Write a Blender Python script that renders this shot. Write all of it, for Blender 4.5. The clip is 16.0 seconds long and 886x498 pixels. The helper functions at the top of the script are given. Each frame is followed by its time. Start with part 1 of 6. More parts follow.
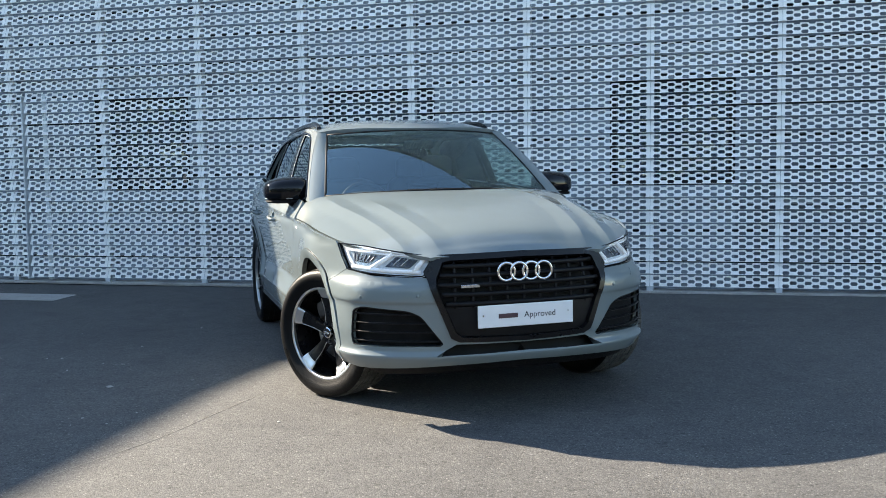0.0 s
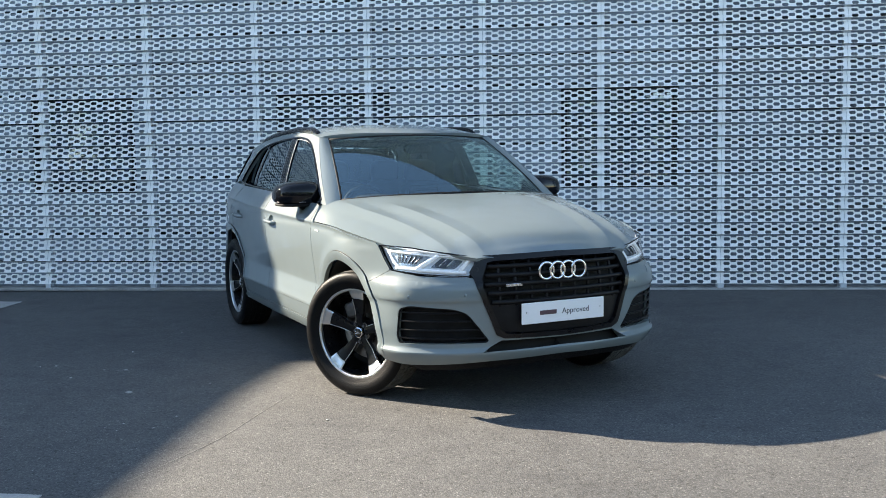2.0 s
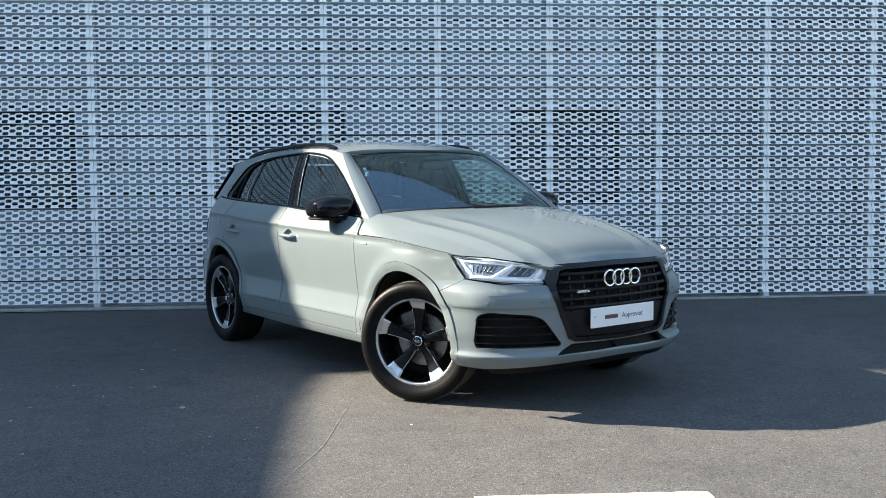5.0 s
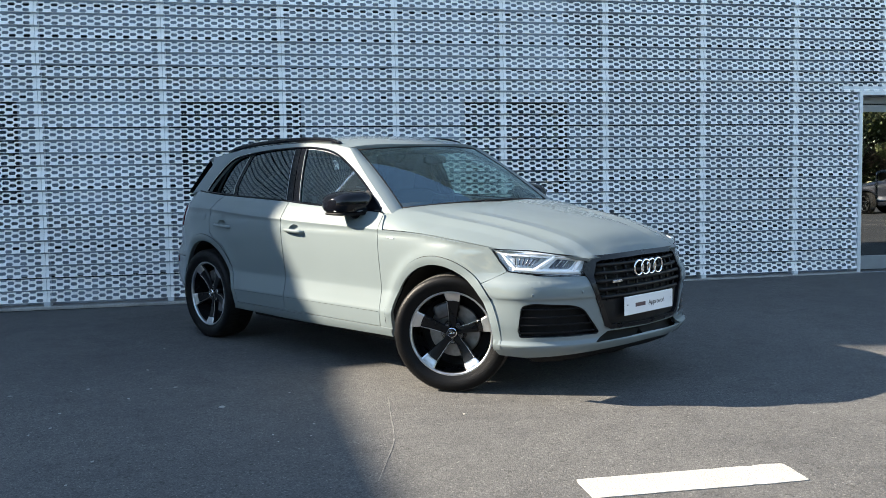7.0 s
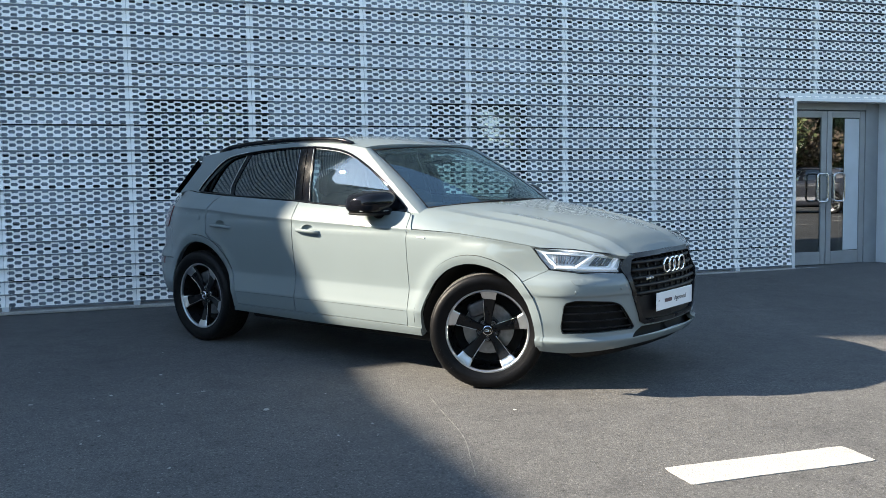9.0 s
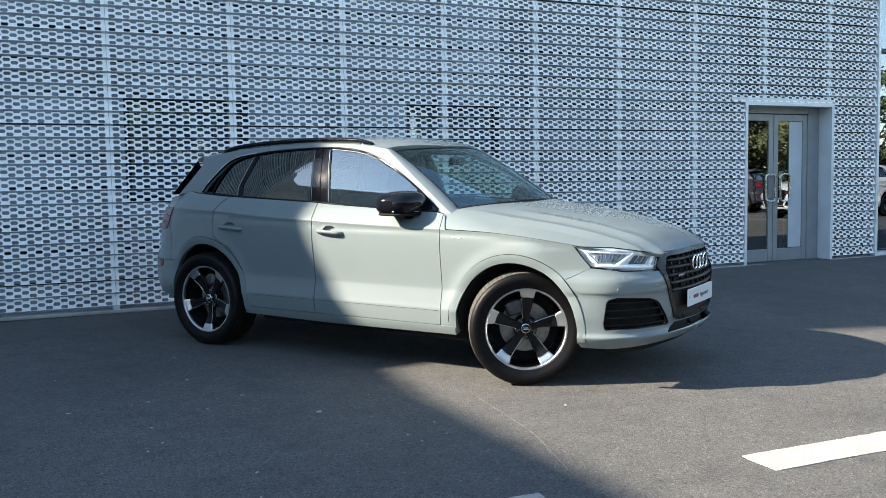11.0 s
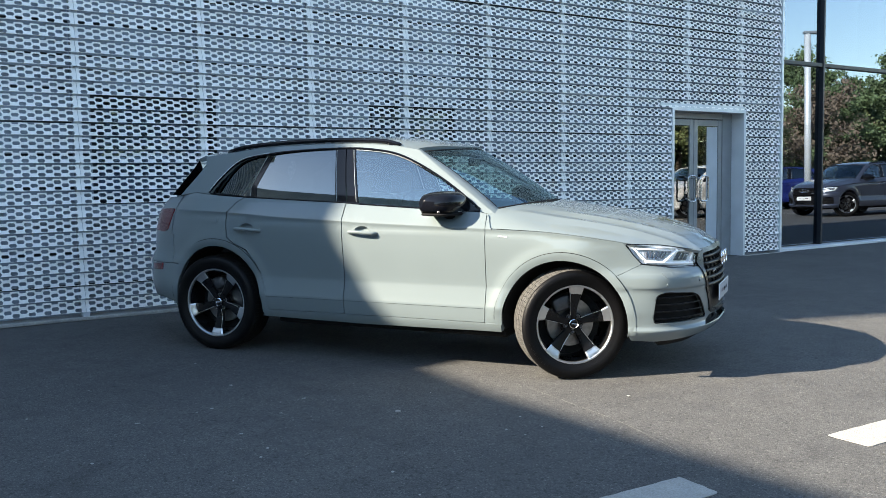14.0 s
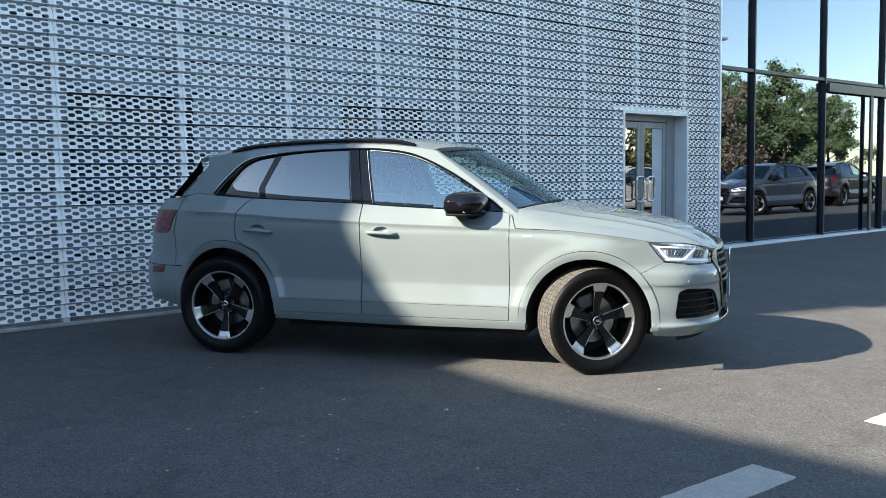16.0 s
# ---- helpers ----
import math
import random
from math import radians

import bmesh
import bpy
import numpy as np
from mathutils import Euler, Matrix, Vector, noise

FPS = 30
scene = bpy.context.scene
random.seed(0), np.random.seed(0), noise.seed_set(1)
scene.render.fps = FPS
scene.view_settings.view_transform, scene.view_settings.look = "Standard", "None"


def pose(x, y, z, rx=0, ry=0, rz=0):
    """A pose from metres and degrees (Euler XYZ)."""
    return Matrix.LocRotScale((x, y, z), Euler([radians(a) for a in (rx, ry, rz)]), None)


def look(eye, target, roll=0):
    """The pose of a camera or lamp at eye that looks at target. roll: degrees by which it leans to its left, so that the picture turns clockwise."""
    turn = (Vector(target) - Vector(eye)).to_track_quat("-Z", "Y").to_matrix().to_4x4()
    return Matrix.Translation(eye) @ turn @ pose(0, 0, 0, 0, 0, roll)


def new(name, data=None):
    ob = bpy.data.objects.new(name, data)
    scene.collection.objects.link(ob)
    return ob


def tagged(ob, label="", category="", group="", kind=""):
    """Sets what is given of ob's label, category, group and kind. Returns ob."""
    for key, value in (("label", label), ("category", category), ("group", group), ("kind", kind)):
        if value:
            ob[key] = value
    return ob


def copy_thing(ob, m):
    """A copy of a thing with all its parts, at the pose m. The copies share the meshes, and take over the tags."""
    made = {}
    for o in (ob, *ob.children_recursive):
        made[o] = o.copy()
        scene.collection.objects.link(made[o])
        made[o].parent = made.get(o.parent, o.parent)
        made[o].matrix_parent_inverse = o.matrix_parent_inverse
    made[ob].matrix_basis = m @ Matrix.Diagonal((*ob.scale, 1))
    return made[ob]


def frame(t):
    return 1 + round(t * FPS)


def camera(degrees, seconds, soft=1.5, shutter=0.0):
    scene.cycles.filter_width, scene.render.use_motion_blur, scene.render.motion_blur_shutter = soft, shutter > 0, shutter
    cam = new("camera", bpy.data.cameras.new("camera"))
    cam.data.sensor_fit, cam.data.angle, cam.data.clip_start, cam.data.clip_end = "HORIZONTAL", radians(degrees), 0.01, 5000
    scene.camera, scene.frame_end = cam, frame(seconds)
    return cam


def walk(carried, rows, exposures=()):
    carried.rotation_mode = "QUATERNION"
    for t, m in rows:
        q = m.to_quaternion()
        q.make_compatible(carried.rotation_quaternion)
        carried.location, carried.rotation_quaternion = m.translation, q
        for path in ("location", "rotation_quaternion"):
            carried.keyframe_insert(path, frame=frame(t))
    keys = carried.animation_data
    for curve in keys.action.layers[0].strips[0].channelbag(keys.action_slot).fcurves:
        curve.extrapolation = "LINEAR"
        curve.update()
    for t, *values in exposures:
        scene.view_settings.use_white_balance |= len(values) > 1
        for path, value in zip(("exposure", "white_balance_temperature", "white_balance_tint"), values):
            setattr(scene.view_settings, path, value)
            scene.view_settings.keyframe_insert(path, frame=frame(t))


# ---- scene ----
cam = camera(50.0, 16.0, soft=0.8)
PATH = [
    (0, (-1.834, -5.288, 1.323), (-1.233, -3.389, 1.139), -1.1),
    (0.5, (-2.067, -5.265, 1.331), (-1.4, -3.388, 1.148), -1.0),
    (1, (-2.303, -5.234, 1.336), (-1.571, -3.381, 1.154), -1.0),
    (1.5, (-2.522, -5.198, 1.357), (-1.728, -3.372, 1.169), -1.0),
    (2, (-2.754, -5.169, 1.362), (-1.9, -3.37, 1.175), -1.0),
    (2.5, (-2.981, -5.117, 1.357), (-2.064, -3.349, 1.175), -1.0),
    (3, (-3.199, -5.059, 1.358), (-2.225, -3.321, 1.178), -1.0),
    (3.5, (-3.443, -4.986, 1.381), (-2.408, -3.285, 1.196), -1.0),
    (4, (-3.63, -4.903, 1.341), (-2.556, -3.224, 1.173), -0.9),
    (6.5, (-4.759, -4.302, 1.373), (-3.42, -2.825, 1.206), -0.7),
    (7, (-4.95, -4.146, 1.423), (-3.562, -2.718, 1.24), -0.9),
    (7.5, (-5.129, -3.994, 1.434), (-3.696, -2.611, 1.248), -0.8),
    (8, (-5.314, -3.813, 1.427), (-3.834, -2.48, 1.243), -0.8),
    (8.5, (-5.487, -3.643, 1.431), (-3.966, -2.357, 1.246), -0.7),
    (9, (-5.663, -3.467, 1.434), (-4.103, -2.229, 1.249), -0.6),
    (11.5, (-6.365, -2.586, 1.445), (-4.65, -1.573, 1.259), -0.5),
    (12, (-6.506, -2.394, 1.452), (-4.761, -1.435, 1.265), -0.4),
    (12.5, (-6.634, -2.22, 1.444), (-4.864, -1.307, 1.26), -0.3),
    (13, (-6.733, -2.023, 1.44), (-4.94, -1.155, 1.257), -0.4),
    (13.5, (-6.835, -1.827, 1.437), (-5.02, -1.006, 1.255), -0.3),
    (14, (-6.938, -1.623, 1.442), (-5.102, -0.852, 1.259), -0.3),
    (14.5, (-7.038, -1.426, 1.439), (-5.181, -0.706, 1.258), -0.3),
    (15, (-7.137, -1.217, 1.444), (-5.26, -0.551, 1.262), -0.2),
    (15.5, (-7.214, -1.023, 1.442), (-5.32, -0.406, 1.26), -0.2),
    (16, (-7.29, -0.818, 1.444), (-5.38, -0.253, 1.262), -0.2),
]
walk(cam, [(t, look(eye, target, roll)) for t, eye, target, roll in PATH],
     [(0.0, 1.95, 7600, 8), (16.0, 1.87, 7500, 7)])

# ---- sky, sun ----
SUN_WAY = Vector((-1.16, 1.36, 1.0)).normalized()      # towards the sun
world = bpy.data.worlds.new("sky")
scene.world = world
world.use_nodes = True
wn = world.node_tree
wn.nodes.clear()
sky = wn.nodes.new("ShaderNodeTexSky")
sky.sky_type = "NISHITA"
sky.sun_disc = False
sky.sun_elevation = math.asin(SUN_WAY.z)
sky.sun_rotation = math.atan2(SUN_WAY.x, SUN_WAY.y)
sky.air_density, sky.dust_density, sky.ozone_density = 1.0, 0.1, 2.2
bg = wn.nodes.new("ShaderNodeBackground")
bg.inputs["Strength"].default_value = 0.127
wo = wn.nodes.new("ShaderNodeOutputWorld")
wn.links.new(sky.outputs[0], bg.inputs[0])
wn.links.new(bg.outputs[0], wo.inputs[0])
sun = new("sun", bpy.data.lights.new("sun", "SUN"))
sun.data.energy, sun.data.angle, sun.data.color = 5.0, radians(0.55), (1.0, 0.935, 0.87)
sun.matrix_world = look(SUN_WAY * 60, (0, 0, 0))


# ---- materials ----
def mat(name, col, rough=0.5, metal=0.0, vary=0.0, scale=8.0, fine=0.0, fscale=120.0, bump=0.0, bscale=200.0,
        coat=0.0, rvary=0.0, rand=0.0, spec=0.5, emit=0.0, coat_rough=0.02):
    """A principled surface with colour variation at two scales, bump and roughness wear, all in object metres."""
    m = bpy.data.materials.new(name)
    m.use_nodes = True
    t = m.node_tree
    p = t.nodes["Principled BSDF"]
    p.inputs["Base Color"].default_value = (*col, 1)
    p.inputs["Roughness"].default_value = rough
    p.inputs["Metallic"].default_value = metal
    p.inputs["Coat Weight"].default_value = coat
    p.inputs["Coat Roughness"].default_value = coat_rough
    p.inputs["Specular IOR Level"].default_value = spec
    if emit:
        p.inputs["Emission Color"].default_value = (*col, 1)
        p.inputs["Emission Strength"].default_value = emit
    if not (vary or fine or bump or rvary or rand):
        return m
    tc = t.nodes.new("ShaderNodeTexCoord")
    out = None

    def noisy(s, detail=4.0):
        n = t.nodes.new("ShaderNodeTexNoise")
        n.inputs["Scale"].default_value = s
        n.inputs["Detail"].default_value = detail
        t.links.new(tc.outputs["Object"], n.inputs["Vector"])
        return n.outputs["Fac"]

    def scaled(src, amount):
        r = t.nodes.new("ShaderNodeMapRange")
        r.inputs["From Min"].default_value, r.inputs["From Max"].default_value = 0.3, 0.7
        r.inputs["To Min"].default_value, r.inputs["To Max"].default_value = 1 - amount, 1 + amount
        t.links.new(src, r.inputs["Value"])
        return r.outputs["Result"]

    def times(a, b):
        if a is None:
            return b
        x = t.nodes.new("ShaderNodeMath")
        x.operation = "MULTIPLY"
        t.links.new(a, x.inputs[0])
        t.links.new(b, x.inputs[1])
        return x.outputs[0]

    if vary:
        out = times(out, scaled(noisy(scale), vary))
    if fine:
        out = times(out, scaled(noisy(fscale, 2.0), fine))
    if rand:
        oi = t.nodes.new("ShaderNodeObjectInfo")
        r = t.nodes.new("ShaderNodeMapRange")
        r.inputs["To Min"].default_value, r.inputs["To Max"].default_value = 1 - rand, 1 + rand
        t.links.new(oi.outputs["Random"], r.inputs["Value"])
        out = times(out, r.outputs["Result"])
    if out is not None:
        v = t.nodes.new("ShaderNodeVectorMath")
        v.operation = "SCALE"
        v.inputs[0].default_value = col
        t.links.new(out, v.inputs["Scale"])
        t.links.new(v.outputs[0], p.inputs["Base Color"])
    if rvary:
        r = t.nodes.new("ShaderNodeMapRange")
        r.inputs["From Min"].default_value, r.inputs["From Max"].default_value = 0.3, 0.7
        r.inputs["To Min"].default_value, r.inputs["To Max"].default_value = max(0.02, rough - rvary), rough + rvary
        t.links.new(noisy(scale * 1.7), r.inputs["Value"])
        t.links.new(r.outputs["Result"], p.inputs["Roughness"])
    if bump:
        b = t.nodes.new("ShaderNodeBump")
        b.inputs["Strength"].default_value = bump
        b.inputs["Distance"].default_value = 0.01
        t.links.new(noisy(bscale, 3.0), b.inputs["Height"])
        t.links.new(b.outputs[0], p.inputs["Normal"])
    return m


def glass(name, tint, f0=0.045, rough=0.0, shine=(0.96, 0.98, 1.0)):
    """A thin pane: clear tinted passage with a mirror gloss f0 that grows at grazing angles."""
    m = bpy.data.materials.new(name)
    m.use_nodes = True
    t = m.node_tree
    t.nodes.clear()
    o = t.nodes.new("ShaderNodeOutputMaterial")
    mix = t.nodes.new("ShaderNodeMixShader")
    tr = t.nodes.new("ShaderNodeBsdfTransparent")
    gl = t.nodes.new("ShaderNodeBsdfGlossy")
    lw = t.nodes.new("ShaderNodeLayerWeight")
    lw.inputs["Blend"].default_value = 0.5
    tr.inputs["Color"].default_value = (*tint, 1)
    gl.inputs["Roughness"].default_value = rough
    gl.inputs["Color"].default_value = (*shine, 1)
    pw = t.nodes.new("ShaderNodeMath")
    pw.operation = "POWER"
    pw.inputs[1].default_value = 5.0
    r = t.nodes.new("ShaderNodeMapRange")
    r.inputs["To Min"].default_value, r.inputs["To Max"].default_value = f0, 1.0
    t.links.new(lw.outputs["Facing"], pw.inputs[0])
    t.links.new(pw.outputs[0], r.inputs["Value"])
    t.links.new(r.outputs["Result"], mix.inputs[0])
    t.links.new(tr.outputs[0], mix.inputs[1])
    t.links.new(gl.outputs[0], mix.inputs[2])
    t.links.new(mix.outputs[0], o.inputs[0])
    return m


PAINT = mat("grey_paint", (0.160, 0.195, 0.203), 0.45, 0.0, coat=1.0, vary=0.015, scale=3.0, rvary=0.03, spec=0.12, coat_rough=0.05)
BLACK_GLOSS = mat("black_gloss", (0.005, 0.0055, 0.008), 0.06, rvary=0.02, vary=0.2, spec=0.30)
BLACK_SATIN = mat("black_satin", (0.009, 0.009, 0.010), 0.42, spec=0.16, vary=0.25, scale=20, bump=0.05, bscale=400)
BLACK_MATT = mat("black_plastic", (0.011, 0.011, 0.012), 0.65, spec=0.12, vary=0.3, scale=14, bump=0.15, bscale=300)
UNDER = mat("underbody", (0.006, 0.006, 0.006), 0.9, vary=0.4, scale=6)
RUBBER = mat("tyre_rubber", (0.0038, 0.0038, 0.0044), 0.45, spec=0.18, vary=0.25, scale=18, fine=0.15, bump=0.2, bscale=160)
# Rear tread has shade painted in; front tread has dust plus sunlight painted in.
TREAD_SHADED = mat("shaded_tread", (0.013, 0.0125, 0.012), 0.8, spec=0.2, vary=0.3, scale=25)
TREAD = mat("sunlit_dusty_tread", (0.070, 0.067, 0.062), 0.9, vary=0.35, scale=25, fine=0.3, fscale=200, bump=0.3)
RIM_BLACK = mat("rim_black", (0.006, 0.006, 0.007), 0.30, spec=0.28, vary=0.3, scale=12, rvary=0.06)
MACHINED = mat("machined_alloy", (0.64, 0.66, 0.68), 0.36, 1.0, vary=0.06, scale=30, rvary=0.08)
CHROME = mat("chrome", (0.83, 0.84, 0.86), 0.06, 1.0, rvary=0.02, vary=0.03)
SATIN_METAL = mat("satin_metal", (0.55, 0.56, 0.58), 0.3, 1.0, vary=0.06, scale=20, rvary=0.06)
# Grey for the painted highlight lines on the side glass; the wing badge shares it.
EDGE_GREY = mat("glass_edge", (0.42, 0.46, 0.47), 0.45, vary=0.1, scale=20)
DISC = mat("brake_disc", (0.30, 0.30, 0.30), 0.38, 1.0, vary=0.2, scale=30, rvary=0.1)
CALIPER = mat("caliper", (0.10, 0.10, 0.105), 0.5, 0.6, vary=0.2, scale=30)
# The slight emission is added in place of sky light reflected by the guides.
LAMP_WHITE = mat("lamp_guide", (0.85, 0.90, 0.95), 0.15, 0.0, coat=0.5, vary=0.03, emit=0.03)
LAMP_DARK = mat("lamp_housing", (0.62, 0.65, 0.69), 0.32, 0.25, vary=0.2, scale=30)
LAMP_BOX = mat("lamp_box", (0.045, 0.055, 0.080), 0.25, 0.2, vary=0.2, scale=30)
LAMP_CLEAR = mat("lamp_chamber", (0.42, 0.46, 0.52), 0.22, 0.5, vary=0.3, scale=60)
FRAME_BLACK = mat("grille_frame_black", (0.006, 0.006, 0.007), 0.3, spec=0.3, vary=0.2, scale=10, rvary=0.05)
LENS = glass("clear_lens", (0.95, 0.96, 0.97), 0.04)
RED_LENS = mat("red_lens", (0.12, 0.004, 0.008), 0.15, coat=0.6, vary=0.1, scale=30)
SCREEN = glass("windscreen_glass", (0.68, 0.84, 0.78), 0.19, shine=(0.72, 0.94, 1.0))
WINDOW = glass("side_glass", (0.66, 0.82, 0.78), 0.24, shine=(0.86, 0.97, 1.0))
PRIVACY = glass("privacy_glass", (0.02, 0.024, 0.027), 0.17, shine=(0.84, 0.95, 1.0))
CLOTH = mat("dark_upholstery", (0.016, 0.016, 0.018), 0.85, vary=0.3, scale=15, bump=0.2)
PLATE = mat("plate_white", (0.80, 0.81, 0.83), 0.25, coat=0.5, vary=0.02)
INK = mat("dark_ink", (0.03, 0.03, 0.045), 0.5, vary=0.1)
INK_RED = mat("dull_red_ink", (0.075, 0.035, 0.045), 0.5, vary=0.1)

CLAD = mat("anodised_cladding", (0.95, 0.94, 0.91), 0.5, 0.0, vary=0.05, scale=2.0, rand=0.05, rvary=0.08, fine=0.03, fscale=60)
CLAD_EDGE = mat("cladding_trim", (0.68, 0.72, 0.75), 0.4, 0.3, vary=0.06, scale=4, rvary=0.06)
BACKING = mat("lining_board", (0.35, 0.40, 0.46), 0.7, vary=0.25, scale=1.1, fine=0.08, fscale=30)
# Darker copies of the lining board: the cavity's shade is put into the colour.
BACKING_SHADED = mat("shaded_lining_board", (0.21, 0.245, 0.29), 0.7, vary=0.25, scale=1.1, fine=0.08, fscale=30)
BACKING_DEEP_SHADE = mat("deep_shade_lining_board", (0.12, 0.14, 0.17), 0.7, vary=0.25, scale=1.1, fine=0.08, fscale=30)
BACKING_DARK = mat("backing_wall", (0.035, 0.04, 0.045), 0.8, vary=0.3, scale=1.1, fine=0.08, fscale=30)
POST_GREY = mat("post_grey", (0.46, 0.50, 0.54), 0.5, 0.1, vary=0.12, scale=6, rvary=0.06)
RAIL_GREY = mat("galvanised_rail", (0.34, 0.38, 0.42), 0.5, 0.5, vary=0.2, scale=10)
FRAME_GREY = mat("door_frame_grey", (0.27, 0.29, 0.305), 0.4, 0.2, vary=0.08, scale=5, rvary=0.08)
REVEAL = mat("reveal_panel", (0.66, 0.70, 0.73), 0.45, 0.2, vary=0.08, scale=3)
MULLION = mat("dark_mullion", (0.016, 0.02, 0.028), 0.4, 0.3, vary=0.15, scale=6)
FACADE_GLASS = glass("facade_glass", (0.13, 0.16, 0.24), 0.25, shine=(0.74, 0.86, 1.0))
SCREENED_GLASS = glass("screened_glass", (0.68, 0.73, 0.78), 0.13, shine=(0.8, 0.9, 1.0))
DOOR_GLASS = glass("door_glass", (0.42, 0.47, 0.48), 0.22)
STEEL = mat("brushed_steel", (0.62, 0.63, 0.64), 0.22, 1.0, vary=0.05, scale=30, rvary=0.08)
CONCRETE = mat("kerb_concrete", (0.36, 0.35, 0.33), 0.85, vary=0.22, scale=5, fine=0.18, fscale=90, bump=0.3)
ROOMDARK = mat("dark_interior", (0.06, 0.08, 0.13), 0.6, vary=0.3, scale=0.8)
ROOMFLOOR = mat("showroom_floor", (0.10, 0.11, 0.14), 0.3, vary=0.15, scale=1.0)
BLIND = mat("white_blind", (0.50, 0.55, 0.59), 0.6, vary=0.08, scale=3)
BARK = mat("bark", (0.09, 0.07, 0.05), 0.9, vary=0.35, scale=6, fine=0.2, fscale=40, bump=0.6, bscale=30)
LEAF = mat("foliage", (0.105, 0.155, 0.070), 0.65, vary=0.45, scale=1.3, fine=0.25, fscale=9)
LEAF_DRY = mat("olive_foliage", (0.125, 0.150, 0.065), 0.7, vary=0.4, scale=1.1, fine=0.25, fscale=8)
TWIG = mat("bare_twig", (0.17, 0.13, 0.10), 0.9, vary=0.3, scale=5)
GRASS = mat("grass_bank", (0.07, 0.085, 0.03), 0.9, vary=0.4, scale=0.6, fine=0.3, fscale=12, bump=0.6, bscale=30)
WING = mat("wing_cladding", (0.20, 0.23, 0.25), 0.6, vary=0.1, scale=1.0, fine=0.06, fscale=30)
PLASTER = mat("render_wall", (0.45, 0.45, 0.44), 0.8, vary=0.1, scale=1.0, fine=0.06, fscale=30)


def ground_material():
    """Asphalt: dark binder with pale chips, broad worn patches and fine relief."""
    m = bpy.data.materials.new("asphalt")
    m.use_nodes = True
    t = m.node_tree
    p = t.nodes["Principled BSDF"]
    p.inputs["Roughness"].default_value = 0.86
    tc = t.nodes.new("ShaderNodeTexCoord")

    def tex(kind, s, **kw):
        n = t.nodes.new(kind)
        n.inputs["Scale"].default_value = s
        for k, v in kw.items():
            n.inputs[k].default_value = v
        t.links.new(tc.outputs["Object"], n.inputs["Vector"])
        return n

    def ramp(src, *stops):
        r = t.nodes.new("ShaderNodeValToRGB")
        r.color_ramp.elements[0].position, r.color_ramp.elements[0].color = stops[0][0], (*stops[0][1], 1)
        r.color_ramp.elements[1].position, r.color_ramp.elements[1].color = stops[-1][0], (*stops[-1][1], 1)
        for pos, c in stops[1:-1]:
            r.color_ramp.elements.new(pos).color = (*c, 1)
        t.links.new(src, r.inputs[0])
        return r.outputs[0]

    def mult(a, b):
        x = t.nodes.new("ShaderNodeMix")
        x.data_type, x.blend_type = "RGBA", "MULTIPLY"
        x.inputs["Factor"].default_value = 1.0
        t.links.new(a, x.inputs["A"])
        t.links.new(b, x.inputs["B"])
        return x.outputs["Result"]

    chips = tex("ShaderNodeTexVoronoi", 135.0)
    spread = ramp(chips.outputs["Color"], (0.0, (0.054, 0.055, 0.056)), (0.5, (0.090, 0.0895, 0.088)), (0.85, (0.128, 0.1265, 0.124)), (1.0, (0.25, 0.24, 0.23)))
    edges = ramp(chips.outputs["Distance"], (0.0, (1.16, 1.16, 1.16)), (0.7, (0.72, 0.72, 0.72)))
    broad = ramp(tex("ShaderNodeTexNoise", 0.55, Detail=6.0).outputs["Fac"], (0.3, (0.86, 0.86, 0.87)), (0.7, (1.12, 1.11, 1.10)))
    mid = ramp(tex("ShaderNodeTexNoise", 6.0, Detail=5.0).outputs["Fac"], (0.32, (0.9, 0.9, 0.9)), (0.68, (1.1, 1.1, 1.1)))
    pits = ramp(tex("ShaderNodeTexNoise", 38.0, Detail=3.0).outputs["Fac"], (0.32, (0.50, 0.50, 0.50)), (0.43, (1.0, 1.0, 1.0)))
    patch = ramp(tex("ShaderNodeTexNoise", 2.1, Detail=4.0, Distortion=1.2).outputs["Fac"], (0.34, (0.86, 0.86, 0.87)), (0.46, (1.0, 1.0, 1.0)), (0.72, (1.06, 1.06, 1.05)))
    t.links.new(mult(mult(mult(mult(mult(spread, edges), broad), mid), pits), patch), p.inputs["Base Color"])
    b = t.nodes.new("ShaderNodeBump")
    b.inputs["Strength"].default_value = 0.4
    b.inputs["Distance"].default_value = 0.005
    b.invert = True
    t.links.new(chips.outputs["Distance"], b.inputs["Height"])
    t.links.new(b.outputs[0], p.inputs["Normal"])
    return m


ASPHALT = ground_material()


def stripe_material():
    """Road paint, worn thin in patches so that the asphalt chips show through."""
    return mat("road_paint", (0.35, 0.34, 0.32), 0.8, vary=0.08, scale=7, fine=0.16, fscale=110, bump=0.5, bscale=110)


ROAD_PAINT = stripe_material()


# ---- mesh tools ----
def mesh_object(name, verts, faces, material, parent=None, label="", normals=None, smooth=True):
    me = bpy.data.meshes.new(name)
    me.from_pydata([tuple(v) for v in verts], [], [tuple(f) for f in faces])
    me.validate()
    me.update()
    if smooth:
        me.polygons.foreach_set("use_smooth", [True] * len(me.polygons))
    if normals is not None and len(normals) == len(me.vertices):
        me.normals_split_custom_set_from_vertices([tuple(n) for n in normals])
    me.materials.append(material)
    ob = new(name, me)
    if parent is not None:
        ob.parent = parent
    if label:
        ob["label"] = label
    return ob


